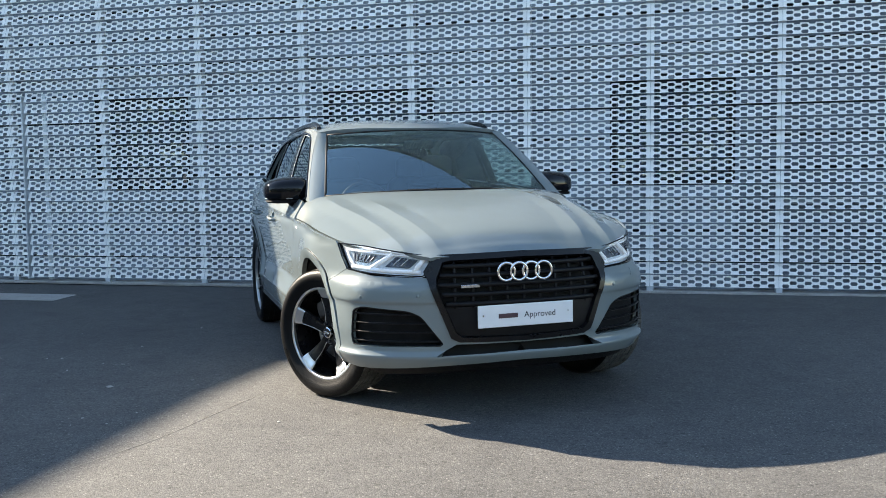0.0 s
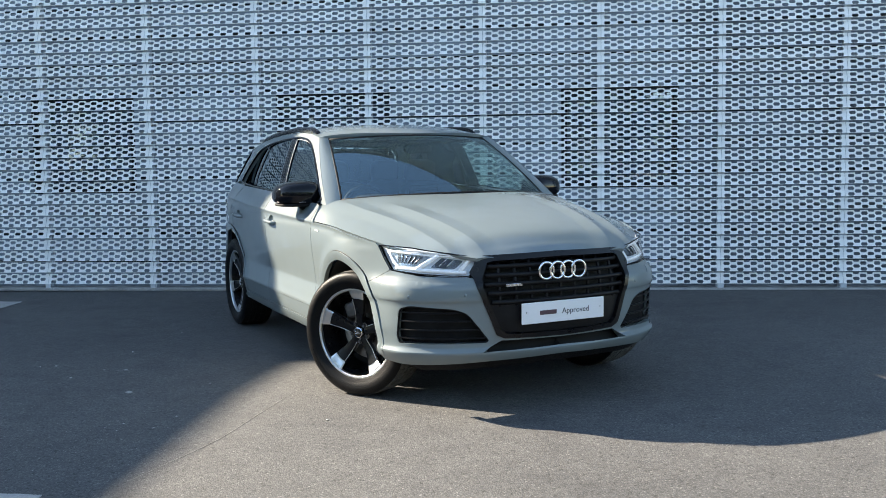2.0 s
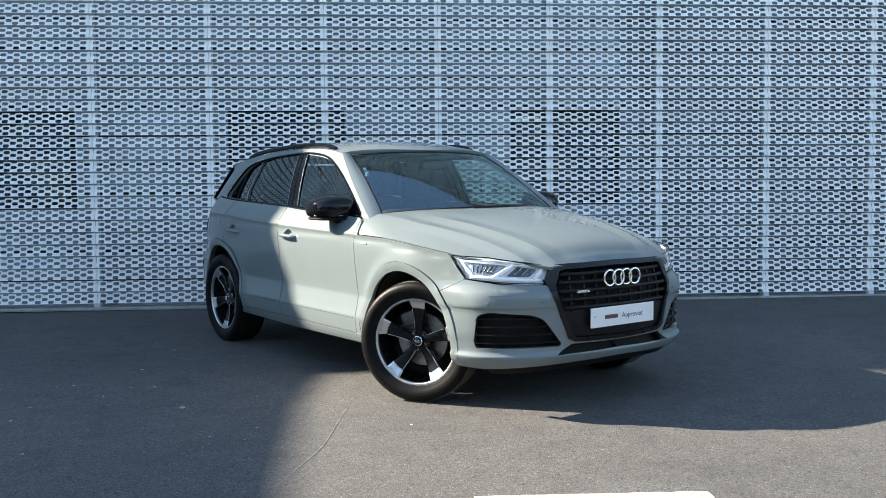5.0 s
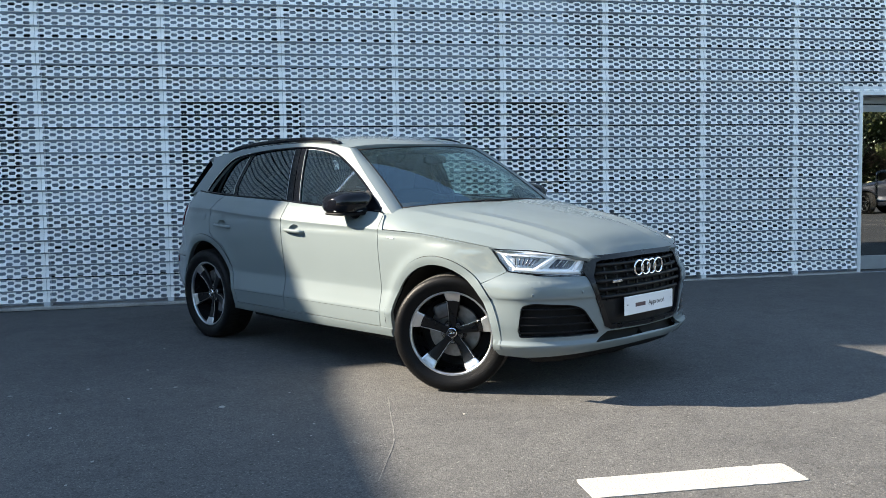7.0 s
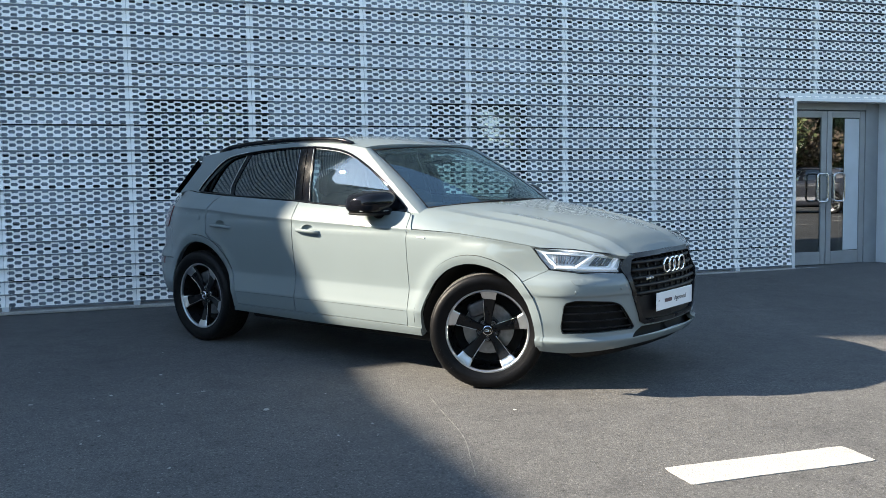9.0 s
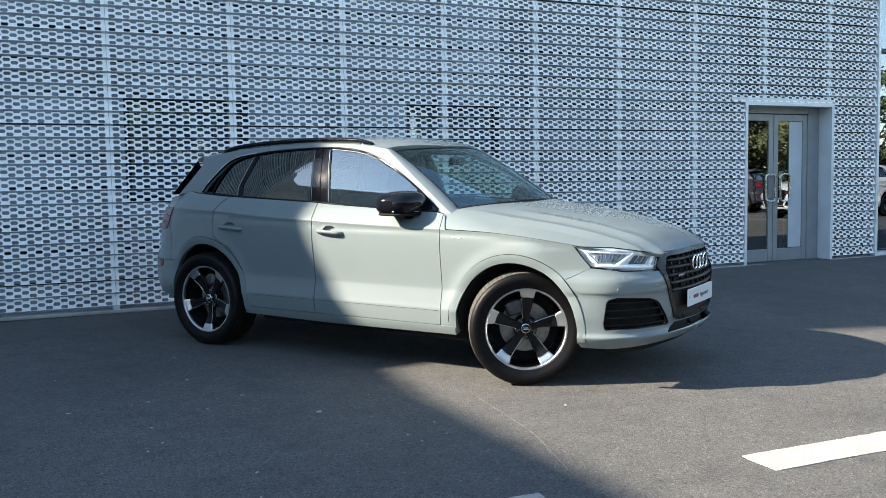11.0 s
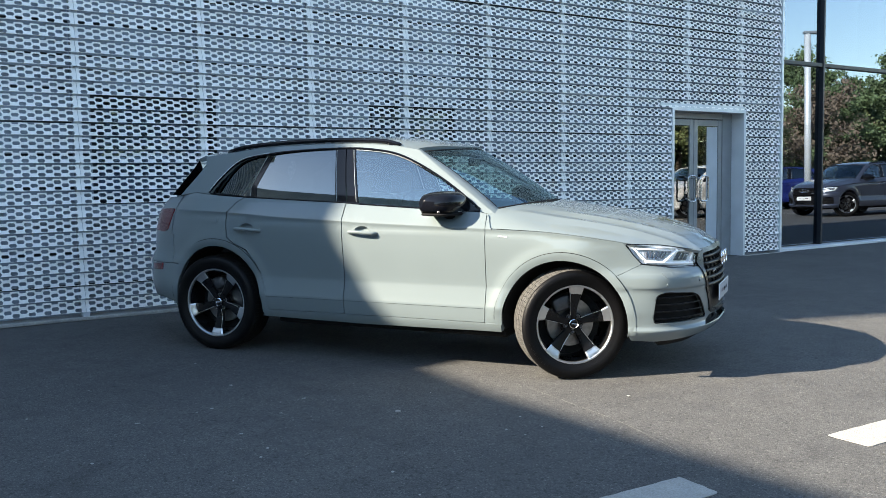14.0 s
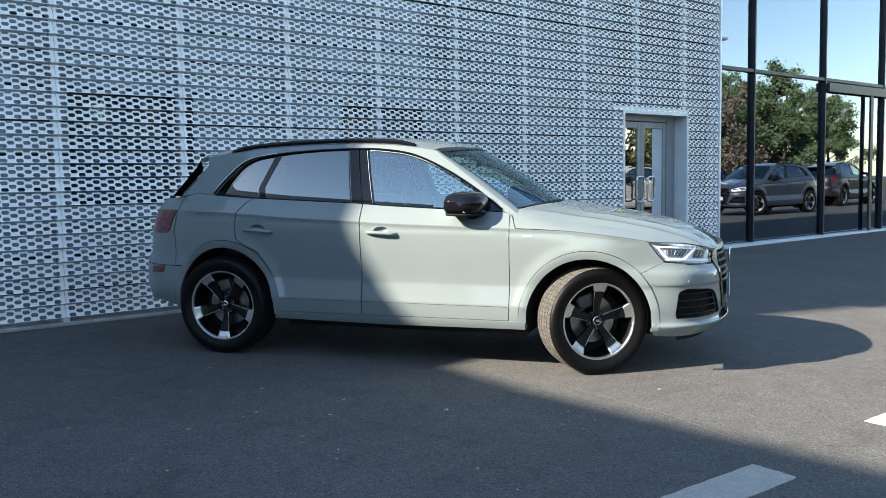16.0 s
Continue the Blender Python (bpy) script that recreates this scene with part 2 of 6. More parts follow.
def part(name, bm, material, parent, label="", smooth=False, m=None):
    """Links a bmesh as one mesh object under a thing or a part."""
    if m is not None:
        bmesh.ops.transform(bm, matrix=m, verts=bm.verts)
    me = bpy.data.meshes.new(name)
    bm.to_mesh(me)
    bm.free()
    if smooth:
        me.polygons.foreach_set("use_smooth", [True] * len(me.polygons))
        me.set_sharp_from_angle(angle=radians(38))
    me.materials.append(material)
    ob = new(name, me)
    if parent is not None:
        ob.parent = parent
    if label:
        ob["label"] = label
    return ob


def thing(name, label, category, m=None, group="", kind=""):
    ob = new(name)
    ob.empty_display_size = 0.2
    if m is not None:
        ob.matrix_basis = m
    return tagged(ob, label, category, group, kind)


def box(x0, x1, y0, y1, z0, z1, bevel=0.0, seg=2, bm=None):
    bm = bm or bmesh.new()
    g = bmesh.ops.create_cube(bm, size=1.0)
    bmesh.ops.transform(bm, matrix=pose((x0 + x1) / 2, (y0 + y1) / 2, (z0 + z1) / 2) @ Matrix.Diagonal((x1 - x0, y1 - y0, z1 - z0, 1)), verts=g["verts"])
    if bevel:
        es = list({e for v in g["verts"] for e in v.link_edges})
        bmesh.ops.bevel(bm, geom=es, offset=bevel, segments=seg, affect="EDGES", profile=0.5)
    return bm


def lathe(profile, n=64, axis="x", close=False):
    """Turns (radius, height) pairs round an axis."""
    bm = bmesh.new()
    rings = []
    for k in range(n):
        a = 2 * math.pi * k / n
        row = []
        for r, h in profile:
            c, s = r * math.cos(a), r * math.sin(a)
            row.append(bm.verts.new((h, c, s) if axis == "x" else (c, s, h)))
        rings.append(row)
    for k in range(n):
        a, b = rings[k], rings[(k + 1) % n]
        for i in range(len(profile) - (0 if close else 1)):
            j = (i + 1) % len(profile)
            bm.faces.new((a[i], a[j], b[j], b[i]))
    bmesh.ops.recalc_face_normals(bm, faces=bm.faces)
    return bm


def tube_geo(points, r, sides=8, closed=False, flat=1.0, up=(0, 0, 1)):
    """Vertices and faces of a round or flattened bar along a line of points. r may be a list."""
    p = np.array(points, float)
    n = len(p)
    t = np.gradient(p, axis=0) if not closed else np.roll(p, -1, 0) - np.roll(p, 1, 0)
    t /= np.linalg.norm(t, axis=1)[:, None] + 1e-9
    upv = np.array(up, float)
    verts, faces = [], []
    for i in range(n):
        a = np.cross(t[i], upv)
        if np.linalg.norm(a) < 1e-4:
            a = np.cross(t[i], (1.0, 0.2, 0.1))
        a /= np.linalg.norm(a)
        b = np.cross(a, t[i])
        ri = r[i] if hasattr(r, "__len__") else r
        for k in range(sides):
            w = 2 * math.pi * k / sides
            verts.append(p[i] + ri * (math.cos(w) * a + flat * math.sin(w) * b))
    for i in range(n if closed else n - 1):
        j = (i + 1) % n
        for k in range(sides):
            l = (k + 1) % sides
            faces.append((i * sides + k, i * sides + l, j * sides + l, j * sides + k))
    if not closed:
        faces.append(tuple(range(sides))[::-1])
        faces.append(tuple(range((n - 1) * sides, n * sides)))
    return verts, faces


def tube(name, points, r, material, parent, label="", sides=8, closed=False, flat=1.0, up=(0, 0, 1)):
    v, f = tube_geo(points, r, sides, closed, flat, up)
    return mesh_object(name, v, f, material, parent, label)


def smooth_line(pts, n=12, closed=False):
    """A Catmull-Rom line through points, n steps a span."""
    p = np.array(pts, float)
    m = len(p)
    out = []
    for i in range(m if closed else m - 1):
        if closed:
            a, b, c, d = p[(i - 1) % m], p[i], p[(i + 1) % m], p[(i + 2) % m]
        else:
            a, b, c, d = p[max(i - 1, 0)], p[i], p[i + 1], p[min(i + 2, m - 1)]
            if i == 0:
                a = 2 * b - c
            if i + 2 > m - 1:
                d = 2 * c - b
        for k in range(n):
            t = k / n
            out.append(0.5 * (2 * b + (c - a) * t + (2 * a - 5 * b + 4 * c - d) * t * t + (3 * b - a - 3 * c + d) * t ** 3))
    if not closed:
        out.append(p[-1])
    return np.array(out)


def rounded(pts, r=0.02, n=4):
    """A closed outline with its corners rounded."""
    p = np.array(pts, float)
    m, out = len(p), []
    for i in range(m):
        a, b, c = p[i - 1], p[i], p[(i + 1) % m]
        u, v = a - b, c - b
        lu, lv = np.linalg.norm(u), np.linalg.norm(v)
        q = min(r, 0.45 * lu, 0.45 * lv)
        s, e = b + u / lu * q, b + v / lv * q
        for k in range(n + 1):
            t = k / n
            out.append((1 - t) ** 2 * s + 2 * t * (1 - t) * b + t * t * e)
    return np.array(out)


def curve_fn(pairs, n=24):
    """A smooth function through (x, y) pairs."""
    q = smooth_line(sorted(pairs), n)
    xs, ys = np.maximum.accumulate(q[:, 0] + np.arange(len(q)) * 1e-9), q[:, 1]
    return lambda x: np.interp(x, xs, ys)


def inside(poly, pts):
    poly, pts = np.array(poly), np.array(pts)
    x, y = pts[:, 0], pts[:, 1]
    res = np.zeros(len(pts), bool)
    j = len(poly) - 1
    for i in range(len(poly)):
        xi, yi = poly[i]
        xj, yj = poly[j]
        if yi != yj:
            res ^= ((yi > y) != (yj > y)) & (x < (xj - xi) * (y - yi) / (yj - yi) + xi)
        j = i
    return res


def dense(poly, step):
    poly = np.array(poly, float)
    out = []
    for i in range(len(poly)):
        a, b = poly[i], poly[(i + 1) % len(poly)]
        k = max(1, int(math.ceil(np.linalg.norm(b - a) / step)))
        out += [a + (b - a) * j / k for j in range(k)]
    return np.array(out)


from mathutils.geometry import delaunay_2d_cdt


def fill2d(outline, holes=(), step=0.04, lines=()):
    """Triangles inside an outline less its holes, with inner points every step."""
    loops = [dense(outline, step * 0.7)] + [dense(h, step * 0.7) for h in holes]
    pts, edges = [], []
    for lp in loops:
        k = len(pts)
        pts += [tuple(q) for q in lp]
        edges += [(k + i, k + (i + 1) % len(lp)) for i in range(len(lp))]
    rim = np.array(pts)
    lo, hi = rim.min(0), rim.max(0)
    gx, gy = np.meshgrid(np.arange(lo[0] + step / 2, hi[0], step), np.arange(lo[1] + step / 2, hi[1], step))
    gx[1::2] += step / 2
    g = np.stack([gx.ravel(), gy.ravel()], 1)
    if len(g):
        ok = inside(loops[0], g)
        for h in loops[1:]:
            ok &= ~inside(h, g)
        g = g[ok]
    folds = [q for ln in lines for q in ln]
    if folds:
        q = np.array(folds)
        ok = inside(loops[0], q)
        for h in loops[1:]:
            ok &= ~inside(h, q)
        q = q[ok]
        q = q[[np.min(np.linalg.norm(rim - a, axis=1)) > 0.004 for a in q]] if len(q) else q
        if len(q):
            pts += [tuple(a) for a in q]
            rim = np.concatenate([rim, q])
    if len(g):
        d = np.min(np.linalg.norm(g[:, None] - rim[None], axis=2), axis=1) if len(g) * len(rim) < 4e6 else np.ones(len(g))
        g = g[d > step * 0.4]
        pts += [tuple(q) for q in g]
    v, e, f, *_ = delaunay_2d_cdt([Vector(q) for q in pts], edges, [], 0, 1e-7)
    v = np.array([(q.x, q.y) for q in v])
    f = np.array([tuple(q) for q in f if len(q) == 3])
    c = v[f].mean(1)
    ok = inside(loops[0], c)
    for h in loops[1:]:
        ok &= ~inside(h, c)
    return v, f[ok]


def skin(surf, outline, holes=(), step=0.04, lip=0.014, sign=1, core=None, off=0.0, lines=()):
    """A sheet of the surface surf(u, v) cut to an outline, with turned-in edges. Returns vertices, faces, normals."""
    uv, f = fill2d(outline, holes, step, lines)
    e = 2e-3
    p = surf(uv[:, 0], uv[:, 1])
    nu = surf(uv[:, 0] + e, uv[:, 1]) - surf(uv[:, 0] - e, uv[:, 1])
    nv = surf(uv[:, 0], uv[:, 1] + e) - surf(uv[:, 0], uv[:, 1] - e)
    n = np.cross(nu, nv)
    n /= np.linalg.norm(n, axis=1)[:, None] + 1e-12
    mid = np.stack([np.zeros(len(p)), np.clip(p[:, 1], 0.4, 2.9), np.full(len(p), 0.75)], 1) if core is None else np.array(core)
    n *= np.where(((p - mid) * n).sum(1) > 0, 1, -1)[:, None]
    p = p + n * (off(uv)[:, None] if callable(off) else off)
    a, b, c = p[f[:, 0]], p[f[:, 1]], p[f[:, 2]]
    flip = (np.cross(b - a, c - a) * n[f].sum(1)).sum(1) < 0
    f = np.where(flip[:, None], f[:, ::-1], f)
    verts, norms, faces = list(p), list(n), [tuple(q) for q in f]
    if lip:
        seen = {}
        for tri in faces:
            for i in range(3):
                k = (tri[i], tri[(i + 1) % 3])
                seen[k] = True
        for i, j in [k for k in seen if (k[1], k[0]) not in seen]:
            k = len(verts)
            q = p[i], p[j], p[j] - n[j] * lip, p[i] - n[i] * lip
            out = np.cross(q[1] - q[0], n[i])
            out /= np.linalg.norm(out) + 1e-12
            verts += list(q)
            norms += [out] * 4
            faces.append((k, k + 3, k + 2, k + 1))
    verts, norms = np.array(verts), np.array(norms)
    if sign < 0:
        verts, norms = verts * (-1, 1, 1), norms * (-1, 1, 1)
        faces = [q[::-1] for q in faces]
    return verts, faces, norms


def joined(*geos):
    v, f, n, k = [], [], [], 0
    for a, b, c in geos:
        v.append(a)
        n.append(c)
        f += [tuple(i + k for i in q) for q in b]
        k += len(a)
    return np.concatenate(v), f, np.concatenate(n)


def sheet(name, geo, material, parent, label=""):
    return mesh_object(name, geo[0], geo[1], material, parent, label, geo[2])


def ruled(curve_a, curve_b, n=8):
    """A sheet between two lines of as many points, with smooth shading."""
    a, b = np.array(curve_a), np.array(curve_b)
    m = len(a)
    verts = [a + (b - a) * k / n for k in range(n + 1)]
    verts = np.concatenate(verts)
    faces = [(k * m + i, k * m + i + 1, (k + 1) * m + i + 1, (k + 1) * m + i) for k in range(n) for i in range(m - 1)]
    return verts, faces


def superbox(cx, cy, cz, rx, ry, rz, e=0.35, nu=28, nv=16):
    """A superellipsoid: a soft, rounded block."""
    bm = bmesh.new()
    f = lambda w: math.copysign(abs(w) ** e, w)
    rows = []
    for j in range(1, nv):
        b = -math.pi / 2 + math.pi * j / nv
        rows.append([bm.verts.new((cx + rx * f(math.cos(b)) * f(math.cos(2 * math.pi * i / nu)), cy + ry * f(math.cos(b)) * f(math.sin(2 * math.pi * i / nu)), cz + rz * f(math.sin(b)))) for i in range(nu)])
    lo, hi = bm.verts.new((cx, cy, cz - rz)), bm.verts.new((cx, cy, cz + rz))
    for j in range(len(rows) - 1):
        for i in range(nu):
            bm.faces.new((rows[j][i], rows[j][(i + 1) % nu], rows[j + 1][(i + 1) % nu], rows[j + 1][i]))
    for i in range(nu):
        bm.faces.new((lo, rows[0][(i + 1) % nu], rows[0][i]))
        bm.faces.new((hi, rows[-1][i], rows[-1][(i + 1) % nu]))
    return bm


def text_part(name, body, size, material, parent, m, label=""):
    c = bpy.data.curves.new(name, "FONT")
    c.body, c.size, c.align_x, c.align_y, c.extrude = body, size, "CENTER", "CENTER", 0.0006
    o = bpy.data.objects.new(name, c)
    me = bpy.data.meshes.new_from_object(o)
    bpy.data.objects.remove(o)
    me.transform(m)
    me.materials.append(material)
    ob = new(name, me)
    ob.parent = parent
    if label:
        ob["label"] = label
    return ob


# ---- the ground ----
def ground():
    bm = bmesh.new()
    xs = [-400, -120, -40, -14, -7, 0, 7, 14, 40, 120, 400]
    rows = [[bm.verts.new((x, y, 0)) for x in xs] for y in xs]
    for j in range(len(xs) - 1):
        for i in range(len(xs) - 1):
            bm.faces.new((rows[j][i], rows[j][i + 1], rows[j + 1][i + 1], rows[j + 1][i]))
    ob = part("ground", bm, ASPHALT, None)
    tagged(ob, "grey asphalt forecourt with pale stone chips", "ground", kind="structure")


ground()

# The building's own frame: x along its front, y into it, z up its face.
WALL = pose(-0.169, 4.827, 0.0, 0, 0, -31.67) @ pose(0, 0, 0, -0.92, 0.15, 0)
PITCH, BAY = 0.125, 1.2
DOOR_L, DOOR_R, DOOR_H = 8.08, 9.63, 2.165
WALL_L, WALL_R, WALL_H = -7.95, 10.57, 8.3
BASE = 0.075
WINDOWS, WIN_LOW, WIN_TOP = ((-2.62, -1.43), (0.16, 1.40), (3.20, 4.40)), 1.06, 2.09


def road_stripe(corners, label):
    """A painted bar on the asphalt, 4 mm thick with rounded, slightly ragged edges."""
    pts = dense(rounded(corners, 0.02, 3), 0.05)
    rng = random.Random(int(abs(corners[0][0]) * 1000))
    pts = [(x + rng.uniform(-0.004, 0.004), y + rng.uniform(-0.004, 0.004)) for x, y in pts]
    bm = bmesh.new()
    top = [bm.verts.new((x, y, 0.004)) for x, y in pts]
    low = [bm.verts.new((x, y, 0.0005)) for x, y in pts]
    bm.faces.new(top)
    for i in range(len(pts)):
        j = (i + 1) % len(pts)
        bm.faces.new((low[i], low[j], top[j], top[i]))
    bmesh.ops.recalc_face_normals(bm, faces=bm.faces)
    ob = part("road_marking", bm, ROAD_PAINT, None)
    tagged(ob, label, "road marking", "white dashes on the asphalt")


STRIPE = "white painted dash, slightly worn, on the asphalt"
road_stripe([(-1.665, -1.588), (-1.80, -1.79), (-0.966, -2.345), (-0.83, -2.148)], STRIPE)
road_stripe([(-2.625, -0.978), (-2.775, -1.170), (-3.60, -0.62), (-3.45, -0.428)], STRIPE)
road_stripe([(-2.52, 5.30), (-2.72, 4.93), (-4.6, 6.1), (-4.4, 6.5)], "white painted dash in the shade beside the cladding")


# ---- perforated cladding ----
def plank_mesh(x0, x1, skip0=0.010, skip1=0.010, name="cladding_panel"):
    """One perforated lap of the cladding: elongated holes in staggered rows with notches along its upper edge, leaning out towards its lower edge."""
    w = x1 - x0
    hw, hh = 0.0312, 0.0165
    top, half = 0.106, 0.0670
    holes, notches = [], []
    for c in range(17):
        cx = 0.060 + c * half
        lo, hi = max(cx - hw, skip0), min(cx + hw, w - skip1)
        if hi - lo < 0.03:
            continue
        for z in ((0.0185, 0.0755) if c % 2 == 0 else (0.047,)):
            holes.append([(min(max(a, lo), hi), b) for a, b in [(cx - hw, z - hh * 0.3), (cx - hw * 0.72, z - hh), (cx + hw * 0.72, z - hh), (cx + hw, z - hh * 0.3),
                          (cx + hw, z + hh * 0.3), (cx + hw * 0.72, z + hh), (cx - hw * 0.72, z + hh), (cx - hw, z + hh * 0.3)]])
        if c % 2:
            notches.append((lo, hi))
    rim = [(0.002, 0.0), (w - 0.002, 0.0), (w - 0.002, 0.060), (w - 0.002, top)]
    for lo, hi in notches[::-1]:
        rim += [(hi, top), (hi - 0.008, 0.0895), (lo + 0.008, 0.0895), (lo, top)]
    loops = [rim + [(0.002, top), (0.002, 0.060)]] + holes
    pts, edges = [], []
    for lp in loops:
        k = len(pts)
        pts += lp
        edges += [(k + i, k + (i + 1) % len(lp)) for i in range(len(lp))]
    v, e, f, *_ = delaunay_2d_cdt([Vector(q) for q in pts], edges, [], 0, 1e-6)
    v = np.array([(q.x, q.y) for q in v])
    f = np.array([tuple(q) for q in f if len(q) == 3])
    c = v[f].mean(1)
    ok = inside(loops[0], c)
    for h in holes:
        h = np.array(h)
        lo, hi = h.min(0), h.max(0)
        near = np.where((c > lo).all(1) & (c < hi).all(1))[0]
        if len(near):
            ok[near[inside(h, c[near])]] = False
    f = f[ok]
    # the face leans back towards its upper edge, which is folded in behind the open gap under the next lap
    lean = lambda z: float(np.interp(z, [0, top], [-0.046, -0.006]))
    verts = [(a, lean(b), b) for a, b in v]
    faces = [tuple(q) for q in f]
    a, b, cc = (np.array(verts[i]) for i in faces[0])
    if np.cross(b - a, cc - a)[1] > 0:
        faces = [q[::-1] for q in faces]
    # sheet thickness inside the holes
    t = 0.004
    for h in holes:
        k = len(verts)
        verts += [(a, lean(b), b) for a, b in h] + [(a, lean(b) + t, b) for a, b in h]
        faces += [(k + i, k + 8 + i, k + 8 + (i + 1) % 8, k + (i + 1) % 8) for i in range(8)]
    # folded lower edge
    k = len(verts)
    verts += [(0.002, lean(0), 0), (w - 0.002, lean(0), 0), (w - 0.002, lean(0) + 0.012, -0.003), (0.002, lean(0) + 0.012, -0.003)]
    faces.append((k, k + 3, k + 2, k + 1))
    k = len(verts)
    for i in range(len(rim)):
        verts += [(rim[i][0], lean(rim[i][1]), rim[i][1]), (rim[i][0], lean(rim[i][1]) + t, rim[i][1])]
    faces += [(k + 2 * i, k + 2 * i + 1, k + 2 * i + 3, k + 2 * i + 2) for i in range(3, len(rim) - 3)]
    me = bpy.data.meshes.new(name)
    me.from_pydata(verts, [], faces)
    me.update()
    me.materials.append(CLAD)
    return me


def facade():
    holder = thing("wall_north", "perforated silver metal rainscreen facade of lapped panels", "facade", WALL, kind="structure")
    # solid wall behind the screen, open at the doorway
    y0, y1 = 0.165, 0.45
    spans, x = [], WALL_L
    for a, b in WINDOWS:
        spans += [(x, a, 0, WALL_H), (a, b, 0, WIN_LOW), (a, b, WIN_TOP, WALL_H)]
        x = b
    spans += [(x, DOOR_L - 0.02, 0, WALL_H), (DOOR_R + 0.02, WALL_R, 0, WALL_H), (DOOR_L - 0.02, DOOR_R + 0.02, DOOR_H + 0.02, WALL_H)]
    for a, b, c, d in spans:
        part("backing_wall", box(a, b, y0, y1, c, d), BACKING_DARK, holder, "dark wall behind the perforated screen")
    # lining boards with dark open joints between them; painted shade deepens towards the door
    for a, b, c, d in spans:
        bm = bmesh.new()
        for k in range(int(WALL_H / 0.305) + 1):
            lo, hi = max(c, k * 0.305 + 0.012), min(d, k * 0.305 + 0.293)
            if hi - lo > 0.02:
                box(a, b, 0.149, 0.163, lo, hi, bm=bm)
        part("lining_boards", bm, BACKING if b < 4.5 else BACKING_SHADED if b < 8.2 else BACKING_DEEP_SHADE, holder, "grey lining boards behind the perforated screen, shade painted in towards the door")
    # concrete edging along the foot
    for a, b in ((WALL_L, DOOR_L), (DOOR_R, WALL_R)):
        part("edging", box(a, b, -0.075, 0.20, 0, 0.032, 0.006), CONCRETE, holder, "pale concrete edging strip")
    n_rows = int((WALL_H - BASE) / PITCH)
    b0 = math.ceil(WALL_L / BAY)
    # posts behind the joints
    for k in range(b0, int(WALL_R / BAY) + 1):
        x = k * BAY
        lo = DOOR_H + 0.03 if DOOR_L - 0.05 < x < DOOR_R + 0.05 else 0.03
        part("joint_post", box(x - 0.036, x + 0.036, 0.001, 0.06, lo, WALL_H, 0.004, 1), POST_GREY, holder)
    # horizontal rails seen dark through the holes
    rng = random.Random(5)
    for z in (0.9, 2.35, 3.7, 5.2, 6.6):
        for a, b in ((WALL_L, DOOR_L - 0.1), (DOOR_R + 0.1, WALL_R)):
            part("rail", box(a, b, 0.082, 0.13, z - 0.03, z + 0.03), RAIL_GREY, holder)
    meshes = {}
    spots = []
    GATE = -3.42
    for r in range(n_rows):
        z = BASE + r * PITCH
        for k in range(b0 - 1, int(WALL_R / BAY) + 1):
            x0, x1 = max(k * BAY, WALL_L), min((k + 1) * BAY, WALL_R - 0.045)
            cuts = [(x0, x1)]
            if z < DOOR_H - 0.06:
                cuts = []
                if x0 < DOOR_L - 0.06:
                    cuts.append((x0, min(x1, DOOR_L - 0.045)))
                if x1 > DOOR_R + 0.06:
                    cuts.append((max(x0, DOOR_R + 0.045), x1))
                if x0 < GATE < x1:
                    cuts = [(x0, GATE - 0.012), (GATE + 0.022, x1)]
            for a, b in cuts:
                if b - a > 0.03:
                    spots.append((a, b, a - k * BAY, z))
    # the ones nearest the car stand alone; the rest are one sheet
    spots.sort(key=lambda q: abs(q[3] - 1.2) * 1.6 + abs((q[0] + q[1]) / 2 - 2.4))
    rest_v, rest_f, count = [], [], 0
    for a, b, start, z in spots:
        key = (round(b - a, 3), round(start, 3))
        if key not in meshes:
            cut = (b - a) < BAY - 0.01
            meshes[key] = plank_mesh(0, b - a, 0.012, 0.012)
        me = meshes[key]
        if count < 300:
            ob = new("cladding_panel", me)
            ob.parent = holder
            ob.matrix_basis = pose(a, rng.uniform(-0.0015, 0.0015), z, rng.uniform(-0.35, 0.35), 0, 0)
        else:
            k = len(rest_v)
            rest_v += [(v.co.x + a, v.co.y, v.co.z + z) for v in me.vertices]
            rest_f += [tuple(i + k for i in p.vertices) for p in me.polygons]
        count += 1
    ob = mesh_object("cladding_field", rest_v, rest_f, CLAD, holder, smooth=False)
    tagged(ob, kind="stuff")
    # joint straps on the face
    for k in range(b0, int(WALL_R / BAY) + 1):
        x = k * BAY
        lo = DOOR_H + 0.12 if DOOR_L - 0.05 < x < DOOR_R + 0.05 else BASE - 0.035
        bm = bmesh.new()
        zs = np.arange(0, n_rows) * PITCH + BASE
        for z in zs:
            if z < lo - 0.05:
                continue
            box(x - 0.012, x + 0.012, -0.022, -0.001, z + 0.004, z + 0.060, bm=bm)
        if lo < 0.1:
            box(x - 0.03, x + 0.03, -0.045, -0.01, BASE - 0.045, BASE - 0.001, bm=bm)
        part("joint_strap", bm, CLAD_EDGE, holder)
    # hidden gate: dark gap with a bright edge
    part("gate_edge", box(GATE - 0.03, GATE - 0.012, -0.036, 0.05, 0.05, DOOR_H - 0.02), CLAD_EDGE, holder, "metal edge of a gate hidden in the cladding")
    part("joint_strap", box(GATE + 0.24, GATE + 0.29, -0.02, 0.004, BASE - 0.03, DOOR_H), CLAD_EDGE, holder)
    # trims round the doorway and at the end
    part("door_trim", box(DOOR_L - 0.045, DOOR_L, -0.045, 0.32, 0.0, DOOR_H), CLAD_EDGE, holder, "pale metal reveal of the doorway")
